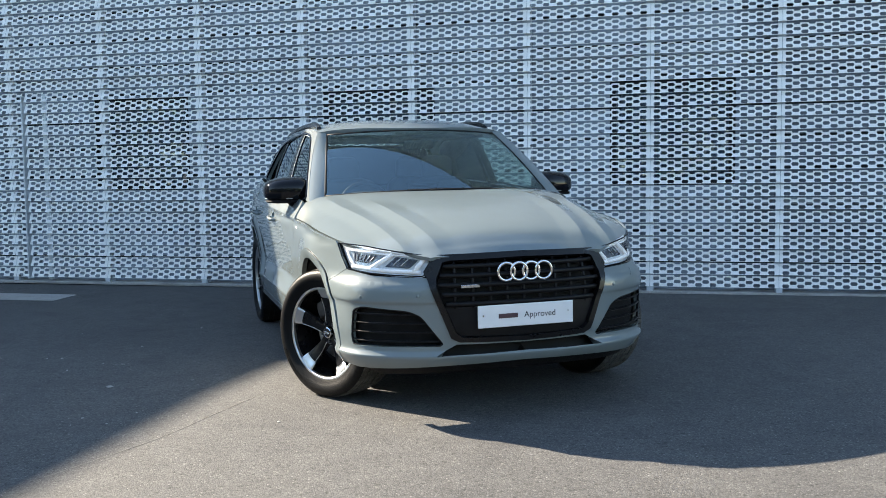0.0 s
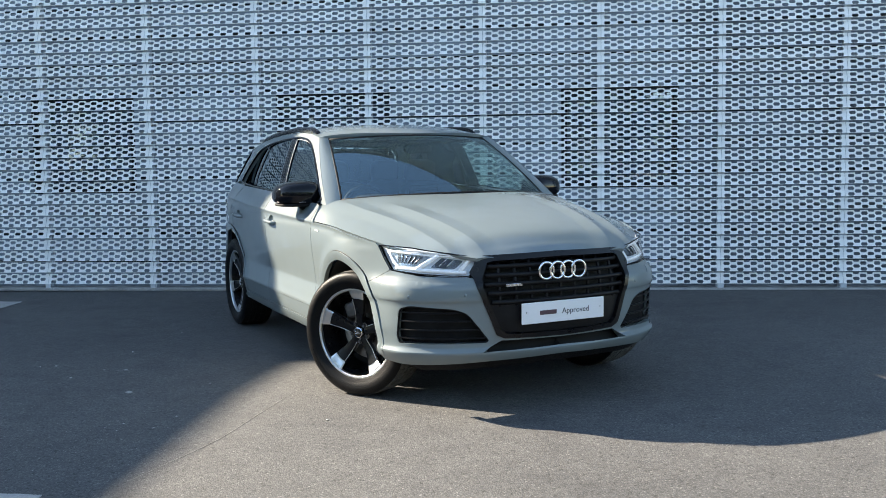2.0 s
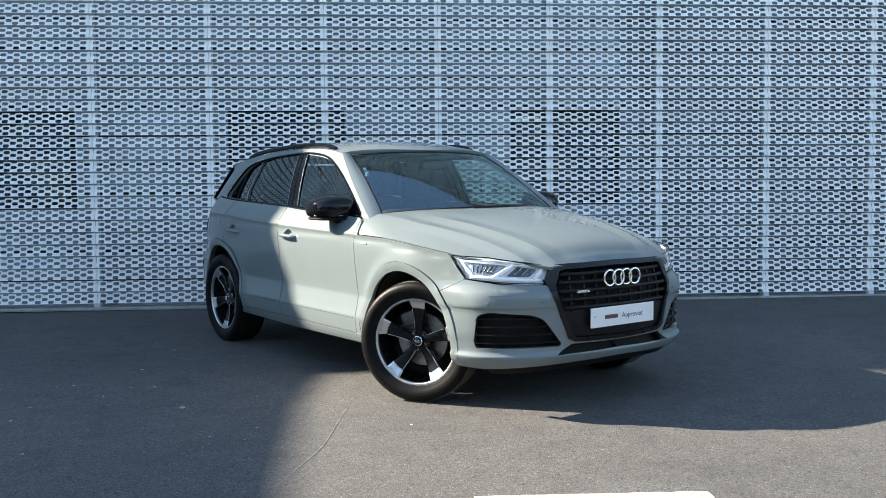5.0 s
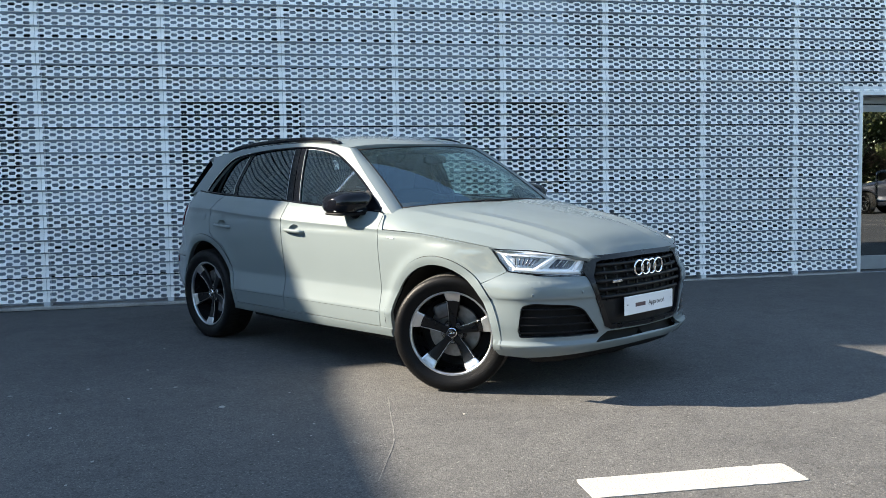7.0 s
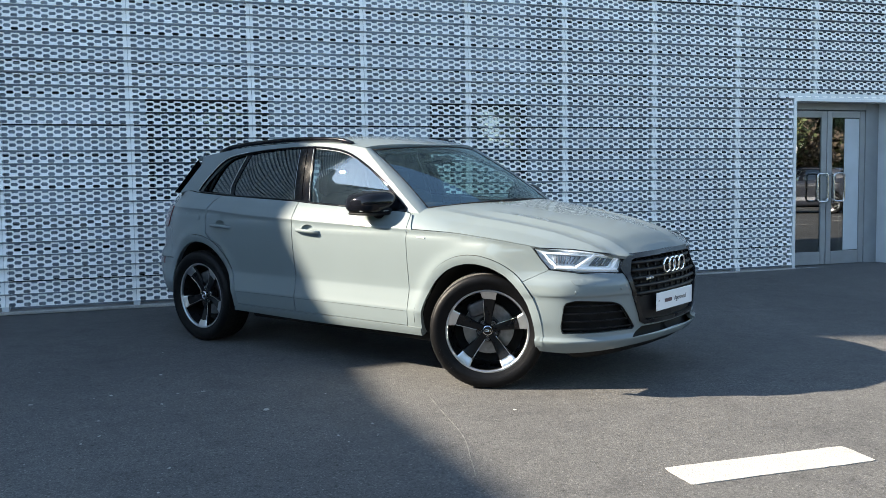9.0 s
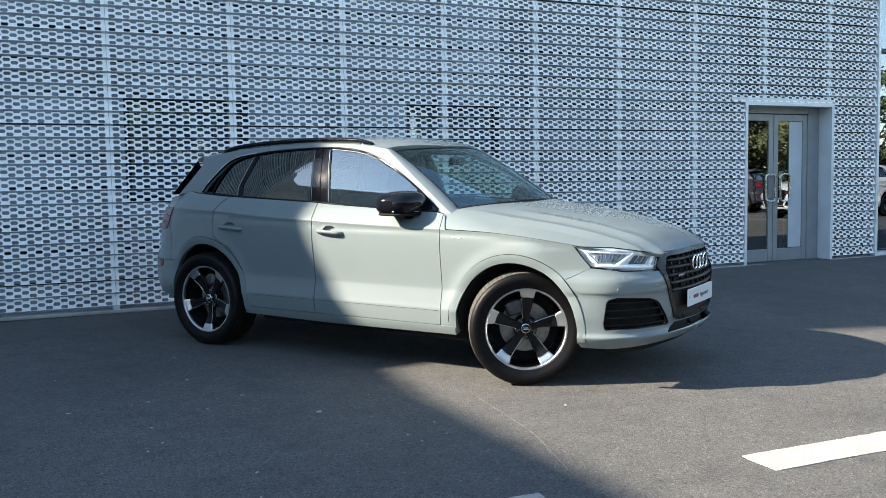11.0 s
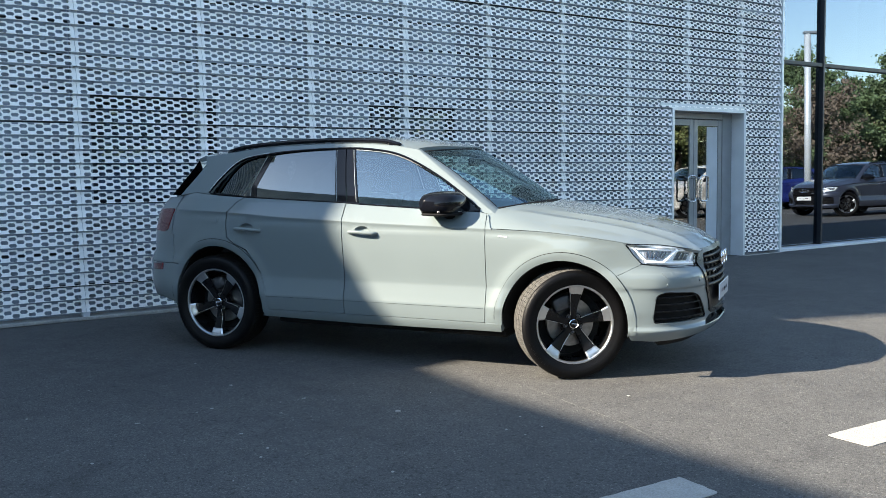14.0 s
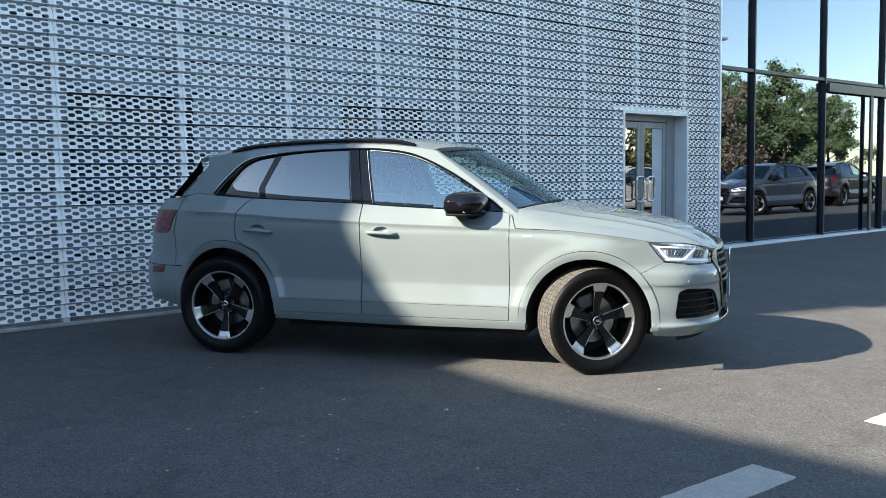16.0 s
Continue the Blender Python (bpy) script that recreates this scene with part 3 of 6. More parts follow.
    part("door_trim", box(DOOR_R, DOOR_R + 0.045, -0.045, 0.32, 0.0, DOOR_H), REVEAL, holder, "pale metal reveal of the doorway")
    part("door_trim", box(DOOR_L - 0.045, DOOR_R + 0.045, -0.045, 0.32, DOOR_H, DOOR_H + 0.05), CLAD_EDGE, holder, "pale metal reveal of the doorway")
    part("head_flashing", box(DOOR_L - 0.28, DOOR_R + 0.03, -0.034, -0.004, DOOR_H + 0.052, DOOR_H + 0.10), CLAD_EDGE, holder)
    part("end_trim", box(WALL_R - 0.045, WALL_R, -0.06, 0.30, 0.0, WALL_H), CLAD_EDGE, holder, "pale metal end strip of the cladding")
    part("coping", box(WALL_L, WALL_R, -0.06, 0.5, WALL_H, WALL_H + 0.06), CLAD_EDGE, holder)
    # the end wall and the roof behind, closing the block
    part("end_wall", box(WALL_L - 0.02, WALL_L + 0.22, 0.45, 9.0, 0, WALL_H), PLASTER, holder)
    part("rear_wall", box(WALL_L, DOOR_L - 1.2, 9.0, 9.2, 0, WALL_H), PLASTER, holder)
    part("rear_roof", box(WALL_L, 27.0, 0.45, 9.0, WALL_H - 0.25, WALL_H), PLASTER, holder)
    return holder


def screened_window(x0, x1):
    """A plain window in the wall behind the perforated screen."""
    w = thing("window_behind_screen", "dark framed window behind the perforated screen", "window", WALL, "windows behind the screen", kind="structure")
    y = 0.17
    for a, b, c, d in ((x0, x0 + 0.06, WIN_LOW, WIN_TOP), (x1 - 0.06, x1, WIN_LOW, WIN_TOP), (x0 + 0.06, x1 - 0.06, WIN_LOW, WIN_LOW + 0.06), (x0 + 0.06, x1 - 0.06, WIN_TOP - 0.06, WIN_TOP)):
        part("window_frame", box(a, b, y, y + 0.09, c, d, 0.004, 1), MULLION, w)
    part("pane", box(x0 + 0.06, x1 - 0.06, y + 0.030, y + 0.042, WIN_LOW + 0.06, WIN_TOP - 0.06), SCREENED_GLASS, w)
    # made-up grey sheet that only lifts the darkness behind the pane
    part("blind", box(x0 + 0.06, x1 - 0.06, y + 0.10, y + 0.11, WIN_LOW + 0.06, WIN_TOP - 0.06), BACKING, w, "grey sheet added behind the glass to lighten the window")


def entrance_door():
    d = thing("door_1", "grey framed glazed double door with steel pull handles", "door", WALL, kind="structure")
    y = 0.18
    x0, x1, h = DOOR_L + 0.0, DOOR_R - 0.0, DOOR_H
    part("door_frame", box(x0, x0 + 0.06, y, y + 0.09, 0, h, 0.004, 1), FRAME_GREY, d)
    part("door_frame", box(x1 - 0.22, x1, y, y + 0.09, 0, h, 0.004, 1), FRAME_GREY, d, "wide grey side post")
    part("door_frame", box(x0 + 0.06, x1 - 0.22, y, y + 0.09, h - 0.09, h, 0.004, 1), FRAME_GREY, d)
    part("threshold", box(x0, x1, -0.04, y + 0.09, 0.0, 0.022, 0.004, 1), STEEL, d)
    inner0, inner1 = x0 + 0.06, x1 - 0.22
    mid = (inner0 + inner1) / 2
    for a, b, side in ((inner0, mid - 0.004, 1), (mid + 0.004, inner1, -1)):
        leaf = part("door_leaf", box(a, a + 0.085, y + 0.012, y + 0.066, 0.03, h - 0.10, 0.004, 1), FRAME_GREY, d)
        part("stile", box(b - 0.085, b, y + 0.012, y + 0.066, 0.03, h - 0.10, 0.004, 1), FRAME_GREY, leaf)
        part("bottom_rail", box(a + 0.085, b - 0.085, y + 0.012, y + 0.066, 0.03, 0.20, 0.004, 1), FRAME_GREY, leaf)
        part("top_rail", box(a + 0.085, b - 0.085, y + 0.012, y + 0.066, h - 0.19, h - 0.10, 0.004, 1), FRAME_GREY, leaf)
        part("pane", box(a + 0.085, b - 0.085, y + 0.030, y + 0.040, 0.20, h - 0.19), DOOR_GLASS, leaf)
        if side < 0:
            part("frosted_film", box(a + 0.30, b - 0.087, y + 0.0255, y + 0.0285, 0.21, h - 0.20), BLIND, leaf, "pale frosted film on the glass")
        hx = b - 0.045 if side > 0 else a + 0.045
        w = 0.17 * -side
        pts = rounded([(hx, y - 0.075, 0.87), (hx + w, y - 0.075, 0.87), (hx + w, y - 0.075, 1.24), (hx, y - 0.075, 1.24)], 0.05, 6)
        tube("pull_handle", pts, 0.014, STEEL, leaf, "D-shaped steel pull handle", closed=True, up=(0, 1, 0))
        for z in (0.90, 1.21):
            tube("handle_bolt", [(hx, y - 0.075, z), (hx, y + 0.02, z)], 0.010, STEEL, leaf)
    return d


def curtain_wall():
    g = thing("window_1", "tall dark-framed glass curtain wall of the showroom", "curtain wall", WALL, kind="structure")
    y = 0.22
    x_end = 26.8
    part("sill", box(WALL_R, x_end, -0.02, y + 0.05, 0.0, 0.07, 0.006, 1), CLAD_EDGE, g, "pale metal sill along the foot of the glass")
    part("kerb_slab", box(WALL_R - 0.5, WALL_R + 1.1, -0.30, -0.02, 0.0, 0.02, 0.004, 1), CONCRETE, g)
    xs = [WALL_R + 0.03] + [11.98 + 2.56 * k for k in range(0, 6)]
    zs = [0.07, 3.03, 5.7, WALL_H]
    for i, x in enumerate(xs):
        w = 0.012 if i == 0 else 0.021
        part("mullion", box(x - w, x + w, y - 0.06, y + 0.10, 0.07, WALL_H, 0.003, 1), MULLION, g)
    for j, z in enumerate(zs[1:-1]):
        for a, b in zip(xs[:-1], xs[1:]):
            part("transom", box(a + 0.035, b - 0.035, y - 0.05, y + 0.09, z - 0.03, z + 0.03, 0.003, 1), MULLION, g)
    rng = random.Random(3)
    for a, b in zip(xs[:-1], xs[1:]):
        for c, e in zip(zs[:-1], zs[1:]):
            bm = box(-(b - a) / 2 + 0.03, (b - a) / 2 - 0.03, 0, 0.012, -(e - c) / 2 + 0.02, (e - c) / 2 - 0.02)
            part("pane", bm, FACADE_GLASS, g, m=pose((a + b) / 2, y + 0.01, (c + e) / 2, rng.uniform(-0.12, 0.12), 0, rng.uniform(-0.12, 0.12)))
    # sliding entrance: dark header, posts
    part("door_header", box(14.56, 19.6, y - 0.12, y - 0.06, 2.80, 2.97, 0.004, 1), MULLION, g, "dark header of the sliding entrance")
    for x in (16.45, 17.8, 19.1):
        part("door_post", box(x - 0.06, x + 0.06, y - 0.10, y - 0.06, 0.07, 2.80, 0.004, 1), MULLION, g)
    return g


def showroom():
    """The room behind the glass, dim, so that the panes have depth."""
    r = thing("showroom", "dim showroom interior behind the glass", "room", WALL, kind="structure")
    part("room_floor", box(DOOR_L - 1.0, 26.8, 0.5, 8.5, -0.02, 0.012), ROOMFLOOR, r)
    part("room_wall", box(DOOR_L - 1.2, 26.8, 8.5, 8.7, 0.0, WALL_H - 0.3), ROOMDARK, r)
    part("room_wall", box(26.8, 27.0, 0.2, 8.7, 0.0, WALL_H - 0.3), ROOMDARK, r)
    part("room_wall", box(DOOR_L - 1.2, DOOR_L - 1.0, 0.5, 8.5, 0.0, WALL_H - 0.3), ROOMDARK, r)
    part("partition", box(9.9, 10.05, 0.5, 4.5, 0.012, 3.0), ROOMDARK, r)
    part("blind", box(9.06, 9.40, 0.262, 0.275, 0.15, 2.0), BLIND, r, "pale blind beside the door")
    for k, x in enumerate((11.2, 13.4)):
        part("plinth", box(x, x + 0.9, 0.7, 1.3, 0.012, 0.75, 0.01, 1), ROOMDARK, r)
    return r


def side_wing():
    """The block at the end of the forecourt whose roof edge shades the ground and the back of the car."""
    w = thing("wall_west", "plain dark grey side wing closing the forecourt", "building wing", WALL, kind="structure")
    s, back, up = -12.0, 1.565, 2.94
    prof = [(0.02, 0), (9.5, 0), (9.5, 4.80), (1.95, 4.81), (1.02, 4.88), (0.83, 5.13), (0.70, 5.28), (0.60, 5.47), (0.52, 5.62), (0.44, 5.80), (0.30, 6.36), (0.02, 6.55)]
    bm = bmesh.new()
    prof = [(n - back, h + up if h else 0.0) for n, h in prof]
    a = [bm.verts.new((s, -n, h)) for n, h in prof]
    b = [bm.verts.new((s - 0.5, -n, h)) for n, h in prof]
    bm.faces.new(a)
    bm.faces.new(b[::-1])
    for i in range(len(prof)):
        j = (i + 1) % len(prof)
        bm.faces.new((a[i], b[i], b[j], a[j]))
    bmesh.ops.recalc_face_normals(bm, faces=bm.faces)
    part("wing_wall", bm, WING, w)
    # unseen blocker, added to keep bright horizon sky out of the car's paint
    part("link_wall", box(s, WALL_L, 1.3, 1.6, 0, 3.4), WING, w, "added low grey blocker closing the bright gap between the wing and the facade")
    return w


facade()
for span in WINDOWS:
    screened_window(*span)
entrance_door()
curtain_wall()
showroom()
side_wing()


# ---- small things on the asphalt ----
def debris():
    """Pale stone chips and scraps scattered on the shaded asphalt."""
    rng = random.Random(21)
    spots = [(-2.065, 0.708), (-2.51, 1.79), (-2.41, 1.76), (-2.83, 1.95), (-2.0, 1.38), (-2.35, 1.32), (-3.05, 0.27), (-3.43, 0.89), (-2.95, 1.02), (-3.09, 0.97), (-1.21, -0.45)]
    spots += [(rng.uniform(-5.2, -1.4), rng.uniform(-1.2, 4.0)) for _ in range(26)]
    for i, (x, y) in enumerate(spots):
        r = 0.016 if i == 0 else rng.uniform(0.004, 0.010)
        bm = bmesh.new()
        bmesh.ops.create_icosphere(bm, subdivisions=1, radius=r)
        for v in bm.verts:
            v.co *= rng.uniform(0.7, 1.2)
            v.co.z = v.co.z * 0.4 + r * 0.3
        ob = part("stone_chip", bm, CONCRETE, None, m=None)
        ob.matrix_basis = pose(x, y, 0.0, 0, 0, rng.uniform(0, 360)) @ Matrix.Diagonal((rng.uniform(0.9, 2.2), 1, 1, 1))
        tagged(ob, "small pale stone chip lying on the asphalt", "stone chip", "stone chips on the asphalt")


debris()


def scrape():
    """A faint pale scrape that curves across the asphalt."""
    line = smooth_line([(-1.20, 0.22), (-1.50, -0.15), (-1.80, -0.52), (-2.10, -0.80), (-2.28, -0.96)], 16)
    rng = random.Random(4)
    d = np.gradient(line, axis=0)
    d /= np.linalg.norm(d, axis=1)[:, None]
    n = np.stack([-d[:, 1], d[:, 0]], 1)
    wide = np.array([rng.uniform(0.0008, 0.0045) for _ in line])[:, None]
    a, b = line - n * wide, line + n * wide
    m = len(line)
    verts = [(*q, 0.002) for q in a] + [(*q, 0.002) for q in b]
    ob = mesh_object("scrape_mark", verts, [(i, i + 1, m + i + 1, m + i) for i in range(m - 1)], SCRAPE, smooth=False)
    tagged(ob, "faint pale curved scrape on the asphalt", "scrape mark")


SCRAPE = mat("pale_scrape", (0.145, 0.141, 0.134), 0.9, vary=0.3, scale=20, fine=0.3, fscale=150)
scrape()


# ---- the car: its shape, in metres from the ground under the front axle, nose towards -y ----
PLAN = smooth_line([(0, -0.872), (0.2, -0.864), (0.40, -0.828), (0.58, -0.768), (0.72, -0.688), (0.82, -0.585), (0.878, -0.46), (0.912, -0.30),
                    (0.932, -0.10), (0.941, 0.2), (0.945, 0.6), (0.9465, 1.0), (0.9465, 1.5), (0.9465, 2.0), (0.943, 2.5), (0.930, 2.9), (0.900, 3.2),
                    (0.83, 3.43), (0.69, 3.60), (0.45, 3.71), (0.2, 3.765), (0, 3.785)], 16)
ARC = np.concatenate([[0], np.cumsum(np.linalg.norm(np.diff(PLAN, axis=0), axis=1))])
ARC = ARC - np.interp(1.0, PLAN[100:260, 1], ARC[100:260]) + 1.0
TAN = np.gradient(PLAN, axis=0)
TAN /= np.linalg.norm(TAN, axis=1)[:, None]
FRONT_S, REAR_S = ARC[0], ARC[-1]


def s_at(x):
    """Distance along the plan line at half-width x of the nose."""
    return float(np.interp(x, PLAN[:96, 0], ARC[:96]))


crease_z = curve_fn([(-0.5, 0.895), (-0.331, 0.918), (-0.095, 0.950), (0.207, 0.978), (0.584, 0.990), (1.5, 1.013), (1.69, 1.022), (2.21, 1.041), (2.68, 1.069), (3.2, 1.082), (3.8, 1.08)])
low_side = curve_fn([(0.10, 0.16), (0.20, 0.105), (0.27, 0.055), (0.32, 0.026), (0.36, 0.014), (0.42, 0.006), (0.452, 0.002), (0.478, 0.007), (0.53, 0.0175), (0.575, 0.0265), (0.592, 0.0285), (0.615, 0.0275), (0.71, 0.017), (0.82, 0.006), (0.92, 0.001), (1.0, 0.0), (1.4, 0.0)])
front_in = curve_fn([(0.10, 0.22), (0.20, 0.13), (0.235, 0.090), (0.257, 0.068), (0.280, 0.048), (0.31, 0.024), (0.333, 0.010), (0.346, 0.005), (0.356, 0.012), (0.372, 0.022), (0.41, 0.022), (0.48, 0.017), (0.58, 0.016), (0.607, 0.015), (0.626, 0.006), (0.66, 0.008), (0.690, 0.014), (0.710, 0.024), (0.728, 0.040), (0.76, 0.056), (0.85, 0.074), (0.905, 0.082), (0.96, 0.12), (1.1, 0.25)])
centre_in = curve_fn([(0.10, 0.22), (0.20, 0.15), (0.25, 0.090), (0.285, 0.050), (0.31, 0.028), (0.332, 0.012), (0.348, 0.005), (0.358, 0.014), (0.375, 0.026), (0.41, 0.022), (0.48, 0.012), (0.60, 0.012), (0.70, 0.018), (0.78, 0.036), (0.86, 0.072), (0.90, 0.10), (1.1, 0.3)])
rear_in = curve_fn([(0.10, 0.25), (0.24, 0.12), (0.34, 0.045), (0.45, 0.01), (0.56, 0.0), (0.68, 0.006), (0.74, 0.035), (0.90, 0.045), (1.05, 0.085), (1.15, 0.15), (1.3, 0.30)])


def step01(x, a, b):
    t = np.clip((x - a) / (b - a), 0, 1)
    return t * t * (3 - 2 * t)


ARCH_F, ARCH_R = (0.045, 0.36, 0.425, 0.435), (2.785, 0.368, 0.408, 0.445)


def arch_radius(s, z, arch):
    return np.sqrt(((s - arch[0]) / arch[2]) ** 2 + ((z - arch[1]) / arch[3]) ** 2)


def body(s, z):
    """The lower body: plan line, drawn in by height."""
    s, z = np.asarray(s, float), np.asarray(z, float)
    x, y = np.interp(s, ARC, PLAN[:, 0]), np.interp(s, ARC, PLAN[:, 1])
    tx, ty = np.interp(s, ARC, TAN[:, 0]), np.interp(s, ARC, TAN[:, 1])
    k = np.hypot(tx, ty)
    nx, ny = ty / k, -tx / k
    wf = 1 - step01(s, -0.62, -0.02)
    wc = 1 - step01(s, s_at(0.30), s_at(0.60))
    wr = step01(s, 2.95, 3.45)
    dz = z - crease_z(s)
    over = np.sqrt(dz * dz + 0.0016 ** 2) * 0.5 + dz * 0.5
    side = low_side(np.minimum(z, 1.0)) + 0.66 * over + 0.007 * np.exp(-((dz + 0.026) / 0.022) ** 2) + 0.9 * np.maximum(dz - 0.10, 0) ** 1.3
    flare = 0
    for a in (ARCH_F, ARCH_R):
        r = arch_radius(s, z, a)
        flare = flare + 0.016 * np.exp(-((r - 1.10) / 0.13) ** 2) * step01(z, 0.28, 0.5)
        flare = flare + 0.008 * np.exp(-((s - a[0]) / 0.42) ** 2 - ((z - 0.90) / 0.10) ** 2)
    side = side - flare
    fr = front_in(z) * (1 - wc) + centre_in(z) * wc
    ins = side * (1 - wf) * (1 - wr) + fr * wf + rear_in(z) * wr
    return np.stack([x - nx * ins, y - ny * ins, z + 0 * x], -1)


def cabin(y, z):
    """The side of the upper body: pillars and window plane."""
    y, z = np.asarray(y, float), np.asarray(z, float)
    x = 1.381 - 0.468 * z + 0.012 * (1 - ((z - 1.32) / 0.23) ** 2)
    x = x - 0.06 * np.maximum(y - 2.3, 0) ** 2 - 0.05 * np.maximum(1.25 - y, 0) ** 2
    return np.stack([x, y, z + 0 * x], -1)


def side_glass(y, z):
    """The side windows: set back in the frame, more upright than the pillars and slightly barrelled along the car."""
    y, z = np.asarray(y, float), np.asarray(z, float)
    p = cabin(y, z)
    d = z - 1.50
    p[..., 0] += -0.010 + 0.080 * d - 0.060 * d * d - 0.022 * (y - 2.0) ** 2
    return p


roof_z = curve_fn([(0.9, 1.505), (1.05, 1.553), (1.2, 1.590), (1.4, 1.620), (1.65, 1.637), (2.0, 1.640), (2.5, 1.616), (2.9, 1.570), (3.2, 1.525), (3.4, 1.49)])


def roof_edge(y):
    z = roof_z(y) - 0.062
    return cabin(y, z)[..., 0], z


def roof(x, y):
    x, y = np.asarray(x, float), np.asarray(y, float)
    xe, ze = roof_edge(y)
    return np.stack([x, y, roof_z(y) - 0.062 * np.abs(x / xe) ** 2.8], -1)


hood_x = curve_fn([(-0.80, 0.40), (-0.765, 0.47), (-0.716, 0.53), (-0.60, 0.672), (-0.45, 0.79), (-0.335, 0.842), (-0.095, 0.903), (0.207, 0.925), (0.60, 0.934)])
hood_e = curve_fn([(-0.80, 0.830), (-0.765, 0.842), (-0.716, 0.852), (-0.60, 0.872), (-0.45, 0.892), (-0.335, 0.914), (-0.095, 0.951), (0.207, 0.980), (0.60, 0.992)])
hood_c = curve_fn([(-0.83, 0.815), (-0.80, 0.836), (-0.765, 0.862), (-0.716, 0.898), (-0.586, 0.968), (-0.32, 1.034), (0.06, 1.094), (0.36, 1.138), (0.60, 1.164)])


hood_p = curve_fn([(-0.85, 2.2), (-0.5, 2.35), (-0.1, 2.8), (0.3, 3.8), (0.7, 5.4)])


def hood(x, y):
    x, y = np.asarray(x, float), np.asarray(y, float)
    xe, ze, zc = hood_x(y), hood_e(y), hood_c(y)
    p = hood_p(y)
    ax = np.abs(x)
    m = step01(y, 0.15, 0.58)
    q = ax / xe
    z = zc - (zc - ze) * ((1 - m) * q ** p + m * (0.35 * q ** 2.5 + 0.65 * q ** 16))
    for ys, xs, a, b, h, w in (((-0.75, -0.2, 0.4), (0.405, 0.495, 0.56), -0.10, 0.35, 0.014, 0.11), ((-0.65, -0.27, 0.45), (0.580, 0.645, 0.765), 0.25, 0.56, 0.014, 0.09)):
        fade = step01(y, -0.80, -0.66) * (1 - step01(y, a, b))
        d = ax - np.interp(y, ys, xs)
        z = z + fade * h * (np.maximum(0, 1 - np.sqrt(d * d + 0.0025 ** 2) / w)) ** 1.18
    return np.stack([x, y, z], -1)


def screen(u, v):
    """The windscreen: u across from -1 to 1, v from its foot to the roof."""
    u, v = np.asarray(u, float), np.asarray(v, float)
    xa, ya, za = 0.745 * u, 0.400 + 0.145 * u * u, 1.135 - 0.028 * u * u
    xb, yb, zb = 0.600 * u, 1.05 + 0.145 * u * u, 1.548 - 0.022 * u * u
    b = 0.018 * 4 * v * (1 - v)
    return np.stack([xa + (xb - xa) * v, ya + (yb - ya) * v - 0.5 * b, za + (zb - za) * v + 0.8 * b], -1)


def arc_of(arch, a0, a1, n=28, grow=0.0):
    """Points along a wheel arch from angle a0 to a1, degrees, 0 towards the tail."""
    return [(arch[0] + (arch[2] + grow) * math.cos(radians(a)), arch[1] + (arch[3] + grow) * math.sin(radians(a))) for a in np.linspace(a0, a1, n)]


DLO_TOP = [(2.935, 1.206), (2.853, 1.313), (2.695, 1.455), (2.441, 1.507), (2.152, 1.533), (1.813, 1.545), (1.593, 1.538), (1.355, 1.500), (1.114, 1.402), (0.874, 1.267), (0.640, 1.103)]
DLO_LOW = [(0.640, 1.097), (1.05, 1.112), (1.527, 1.133), (1.727, 1.146), (2.10, 1.160), (2.464, 1.174), (2.75, 1.188), (2.935, 1.200)]
dlo_top = curve_fn([(a, b) for a, b in DLO_TOP])
dlo_low = curve_fn([(a, b) for a, b in DLO_LOW])


def band(f, a, b, n=14):
    return [(y, float(f(y))) for y in np.linspace(a, b, n)]


